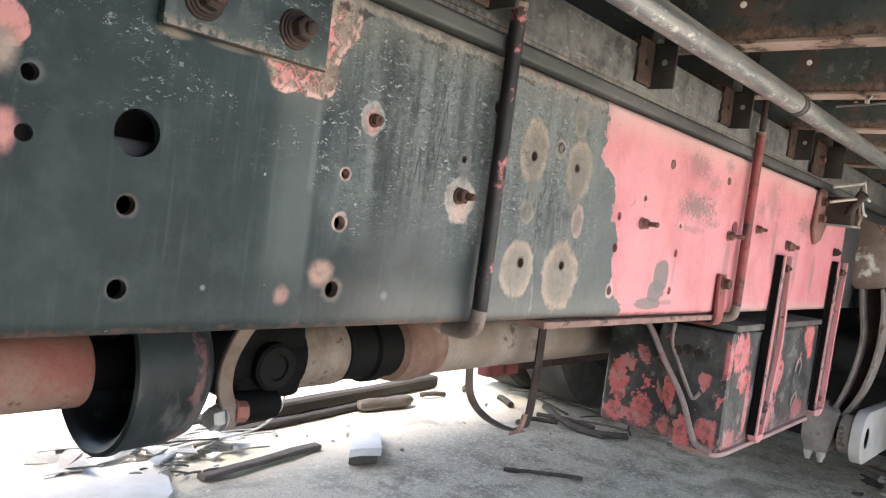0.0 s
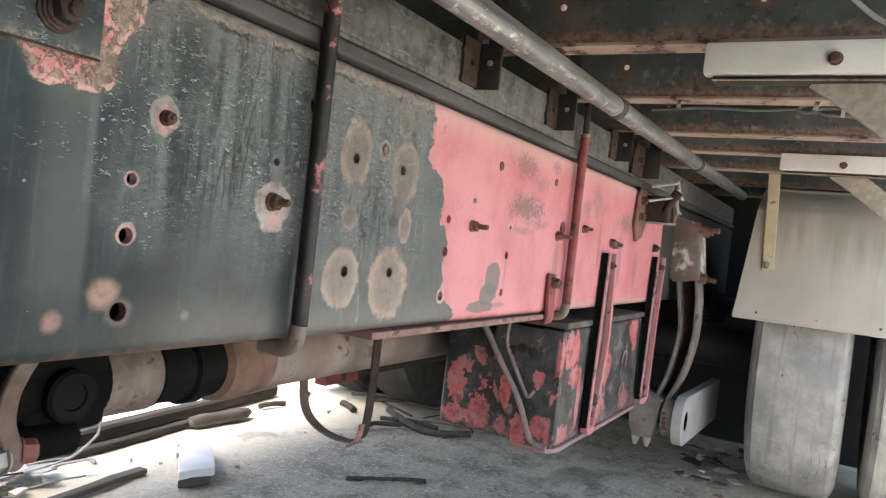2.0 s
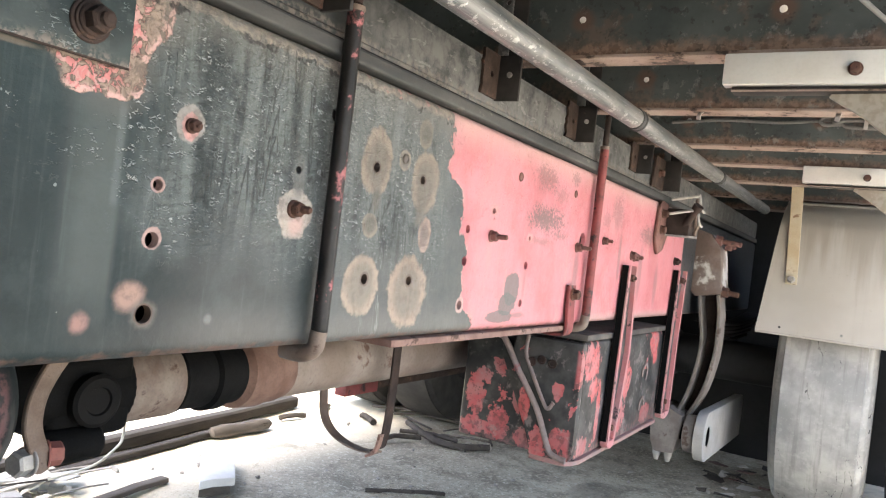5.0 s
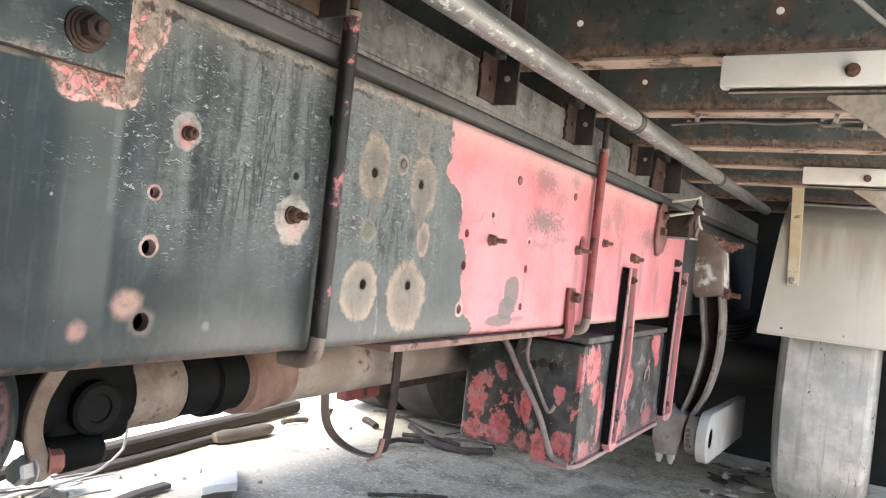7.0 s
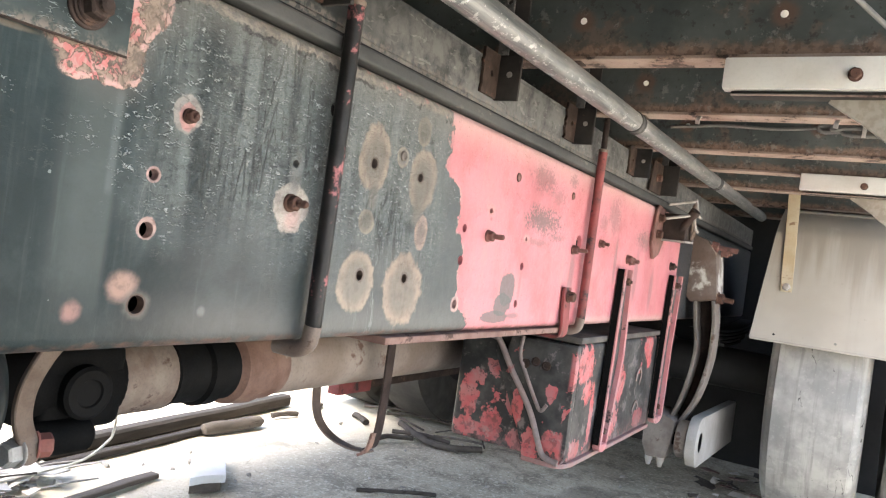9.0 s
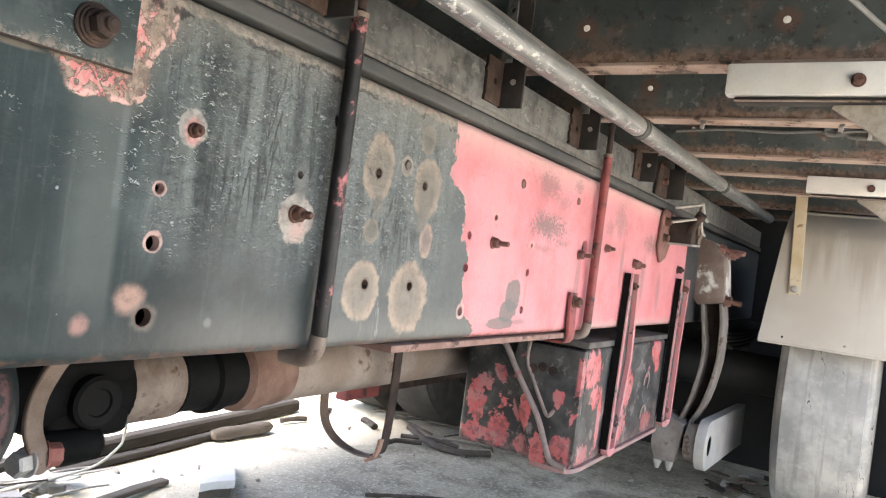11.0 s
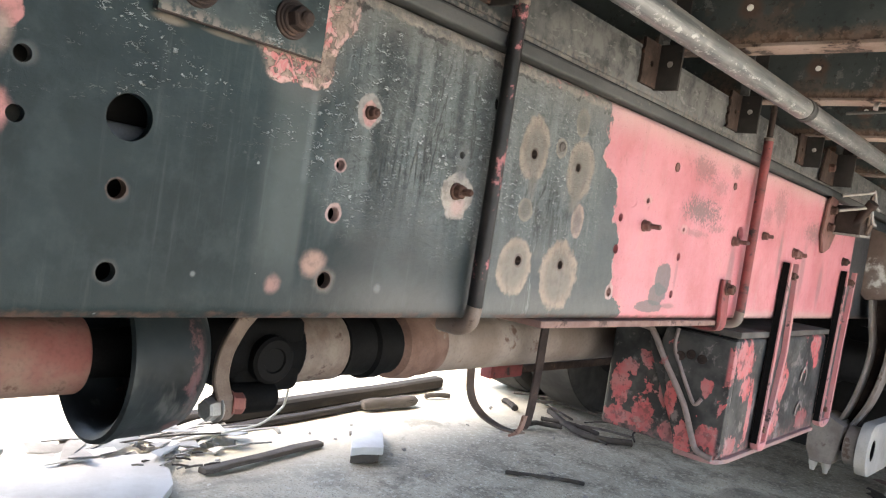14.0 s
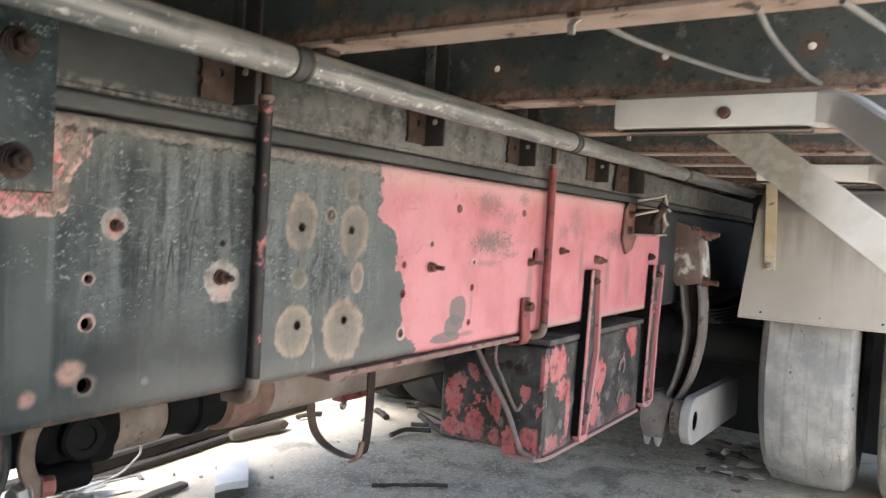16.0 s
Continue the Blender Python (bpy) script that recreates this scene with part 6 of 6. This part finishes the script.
def chip(c, size, parent, mat, name="stone", tilt=0.3):
    """A broken angular piece."""
    bm = bmesh.new()
    turn = Euler((rnd.uniform(-tilt, tilt), rnd.uniform(-tilt, tilt), rnd.uniform(0, 6.3))).to_matrix()
    for k in range(11):
        p = Vector((rnd.uniform(-1, 1), rnd.uniform(-1, 1), rnd.uniform(-1, 1)))
        p = Vector([math.copysign(abs(q) ** 0.4, q) for q in p])
        bm.verts.new(Vector(c) + turn @ Vector((p.x * size[0], p.y * size[1], p.z * size[2])))
    got = bmesh.ops.convex_hull(bm, input=bm.verts[:])
    bmesh.ops.delete(bm, geom=list({v for v in got["geom_interior"] + got["geom_unused"] if isinstance(v, bmesh.types.BMVert)}), context="VERTS")
    return part(name, bm, mat, parent, "", 15)


for k in range(70):
    x, y = rnd.gauss(-1.52, 0.075), rnd.gauss(1.12, 0.20)
    a = rnd.uniform(0.005, 0.017)
    up = 0.03 * max(0.0, 1 - abs(x + 1.52) / 0.12) * max(0.0, 1 - abs(y - 1.12) / 0.35)
    t = thing("rubble_piece", (x, y, 0), "pale broken rubble piece on the floor heap", "rubble", "rubble by the beam")
    chip((x, y, a * 0.4 + up), (a * rnd.uniform(0.8, 1.8), a * rnd.uniform(0.8, 1.8), a * 0.6), t, (M_STONE, M_PALEWOOD, M_ARM, M_WHITEBLOCK)[k % 4])
for k in range(24):
    x, y = rnd.gauss(-1.53, 0.06), rnd.uniform(0.80, 1.36)
    t = thing("sheet_fragment", (x, y, 0.03), "grey broken sheet fragment lying on the rubble", "fragment", "sheet fragments")
    chip((x, y, 0.026 + 0.016 * rnd.random()), (rnd.uniform(0.02, 0.05), rnd.uniform(0.05, 0.12), 0.0035), t, (M_PALEWOOD, M_ARM, M_STONE)[k % 3], "sheet", 0.22)
for k in range(16):
    x, y = rnd.gauss(-1.50, 0.06), rnd.uniform(0.80, 1.45)
    t = thing("wood_splinter", (x, y, 0.02), "grey splintered lath on the rubble heap", "splinter", "splinters")
    w = rnd.uniform(-0.6, 0.6)
    d = Vector((0.10 * w, 0.16, rnd.uniform(-0.02, 0.03))) * rnd.uniform(0.4, 1.1)
    part("lath", sweep(bar(0.004, rnd.uniform(0.005, 0.014)), [Vector((x, y, 0.035)) - d * 0.5, Vector((x, y, 0.040)), Vector((x, y, 0.038)) + d * 0.5], (0, 0, 1)), (M_STONE, M_PALEWOOD, M_STONE, M_ARM)[k % 4], t)
t = thing("timber_lath", (-1.6, 1.9, 0), "thin dark rotten lath beside the beam", "timber")
rough_beam([Vector((-1.56, 1.35, 0.012)).lerp(Vector((-1.64, 2.15, 0.012)), i / 8) for i in range(9)], 0.022, 0.035, M_BEAM, t)
t = thing("pale_cable", (-1.2, 0.9, 0), "thin pale cable looping down to the floor", "cable")
part("wire", sweep(circle(0.0038, 10), smooth_path([(-1.10, 1.27, 0.42), (-1.22, 1.36, 0.26), (-1.30, 1.419, 0.182), (-1.32, 1.42, 0.148), (-1.34, 1.36, 0.098), (-1.36, 1.24, 0.078)], 8)), M_CABLE, t)
part("wire_end", sweep(circle(0.0028, 8), smooth_path([(-1.358, 1.245, 0.0785), (-1.40, 1.13, 0.074), (-1.45, 1.036, 0.056), (-1.50, 0.913, 0.030), (-1.505, 0.83, 0.012), (-1.49, 0.72, 0.008)], 8)), M_STICK, t, "dark bare cable end")
t = thing("brown_plank", (-1.69, 1.2, 0), "brown rotten plank lying behind the rubble", "timber")
rough_beam([Vector((-1.735, 0.99, 0.016)).lerp(Vector((-1.665, 1.36, 0.016)), i / 7) for i in range(8)], 0.030, 0.060, M_TIMBER, t, "plank")
for k in range(14):
    x, y = rnd.gauss(-1.335, 0.035), rnd.gauss(1.12, 0.05)
    t = thing("wood_splinter", (x, y, 0.02), "dark splintered lath end beside the pale board", "splinter", "splinters")
    a = rnd.uniform(-0.5, 0.5)
    d = Vector((0.09 * a, 0.055, rnd.uniform(-0.012, 0.016))) * rnd.uniform(0.4, 1.0)
    c = Vector((x, y, rnd.uniform(0.014, 0.034)))
    part("lath", sweep(bar(0.005, rnd.uniform(0.005, 0.010)), [c - d * 0.5, c + Vector((0, 0, 0.002)), c + d * 0.5], (0, 0, 1)), (M_STICK, M_STONE, M_TIMBER, M_STONE)[k % 4], t)
for k in range(70):
    x, y = rnd.uniform(-1.5, 0.2), rnd.uniform(1.5, 3.4)
    a = rnd.uniform(0.004, 0.011)
    t = thing("pebble", (x, y, 0), "small grey stone chip on the concrete", "pebble", "pebbles")
    chip((x, y, a * 0.25), (a * 1.3, a, a * 0.6), t, M_STONE)
for k in range(26):
    x, y = rnd.uniform(-0.02, 0.24), rnd.uniform(2.9, 3.7)
    t = thing("litter_scrap", (x, y, 0), "small flat scrap lying on the floor beside the wheel", "scrap", "scraps by the wheel")
    chip((x, y, 0.008), (rnd.uniform(0.01, 0.05), rnd.uniform(0.01, 0.05), 0.004), t, (M_PALEWOOD, M_STICK, M_FLARE, M_STICK)[k % 4], "scrap", 0.15)
for k in range(12):
    x, y = rnd.gauss(-1.15, 0.22), rnd.gauss(3.1, 0.2)
    t = thing("stick", (x, y, 0), "dark thin broken stick on the floor", "stick", "sticks")
    a = rnd.uniform(-0.6, 2.2)
    d = Vector((math.cos(a), math.sin(a), 0)) * rnd.uniform(0.05, 0.20)
    c = Vector((x, y, rnd.uniform(0.005, 0.03)))
    part("twig", sweep(circle(rnd.uniform(0.003, 0.008), 7), smooth_path([c - d, c + Vector((0, 0, 0.006)), c + d + Vector((0.01, 0.02, 0))], 3)), (M_STICK, M_STICK, M_TIMBER)[k % 3], t)

# ---- clips, cables and hoses under the load floor ----


def clip(at, label):
    t = thing("cable_clip", at, label, "clip", "cable clips")
    x, y, z = at
    part("tongue", sweep(bar(0.008, 0.0022), smooth_path([(x, y + 0.014, z + 0.004), (x, y + 0.002, z - 0.001), (x - 0.001, y - 0.003, z - 0.006), (x - 0.002, y + 0.001, z - 0.013)], 4), (1, 0, 0)), M_ZINC, t)
    part("grip", block(x - 0.007, x + 0.007, y - 0.002, y + 0.020, z + 0.0025, z + 0.008, 0.001), M_RUST, t)


clip((0.225, 1.402, 1.141), "pale bent sheet clip on the bearer flange")
clip((0.440, 0.612, 1.141), "rusty bent sheet clip on the bearer flange")
clip((0.455, 1.402, 1.141), "pale bent sheet clip holding a cable")


def cable_loop():
    """A cable coiled and tied against the web of a bearer."""
    t = thing("tied_cable", (0.48, 1.77, 1.2), "grey cable coiled and tied under the load floor", "cable")
    loop = [(0.62, 1.772, 1.203), (0.50, 1.770, 1.204), (0.42, 1.768, 1.210), (0.398, 1.766, 1.204), (0.408, 1.765, 1.194), (0.44, 1.766, 1.196), (0.452, 1.764, 1.190), (0.50, 1.764, 1.188), (0.64, 1.766, 1.190)]
    part("cable", sweep(circle(0.0045, 8), smooth_path(loop, 6)), M_HOSE, t)
    part("cable", sweep(circle(0.0040, 8), smooth_path([(0.66, 1.771, 1.214), (0.52, 1.768, 1.212), (0.435, 1.762, 1.206), (0.428, 1.760, 1.198), (0.47, 1.759, 1.203), (0.65, 1.762, 1.198)], 6)), M_HOSE, t)
    part("tie", sweep(bar(0.008, 0.003), smooth_path([(0.485, 1.757, 1.218), (0.486, 1.752, 1.202), (0.485, 1.757, 1.184)], 4), (1, 0, 0)), M_ZINC, t)
    part("run", sweep(circle(0.0038, 8), smooth_path([(0.08, 1.774, 1.196), (0.2, 1.773, 1.203), (0.32, 1.773, 1.199), (0.44, 1.772, 1.208)], 6)), M_HOSE, t)


cable_loop()


def side_bracket():
    """The wide rusty bracket between rail and bearer near the end of the red field."""
    t = thing("side_bracket", (0.02, 2.0, 1.06), "wide brown rusty sheet bracket on the subframe", "bracket")
    part("sheet", prism([(1.925, 1.060), (2.045, 1.060), (2.045, 1.142), (1.945, 1.142)], "x", 0.002, 0.008, 0.001), M_CLEAT, t)
    part("flange", block(0.0085, 0.052, 2.036, 2.042, 1.060, 1.142, 0.001), M_LEG, t)
    bolt(t, (0.0085, 1.985, 1.10), (1, 0, 0), 0.007, 0.006)


side_bracket()
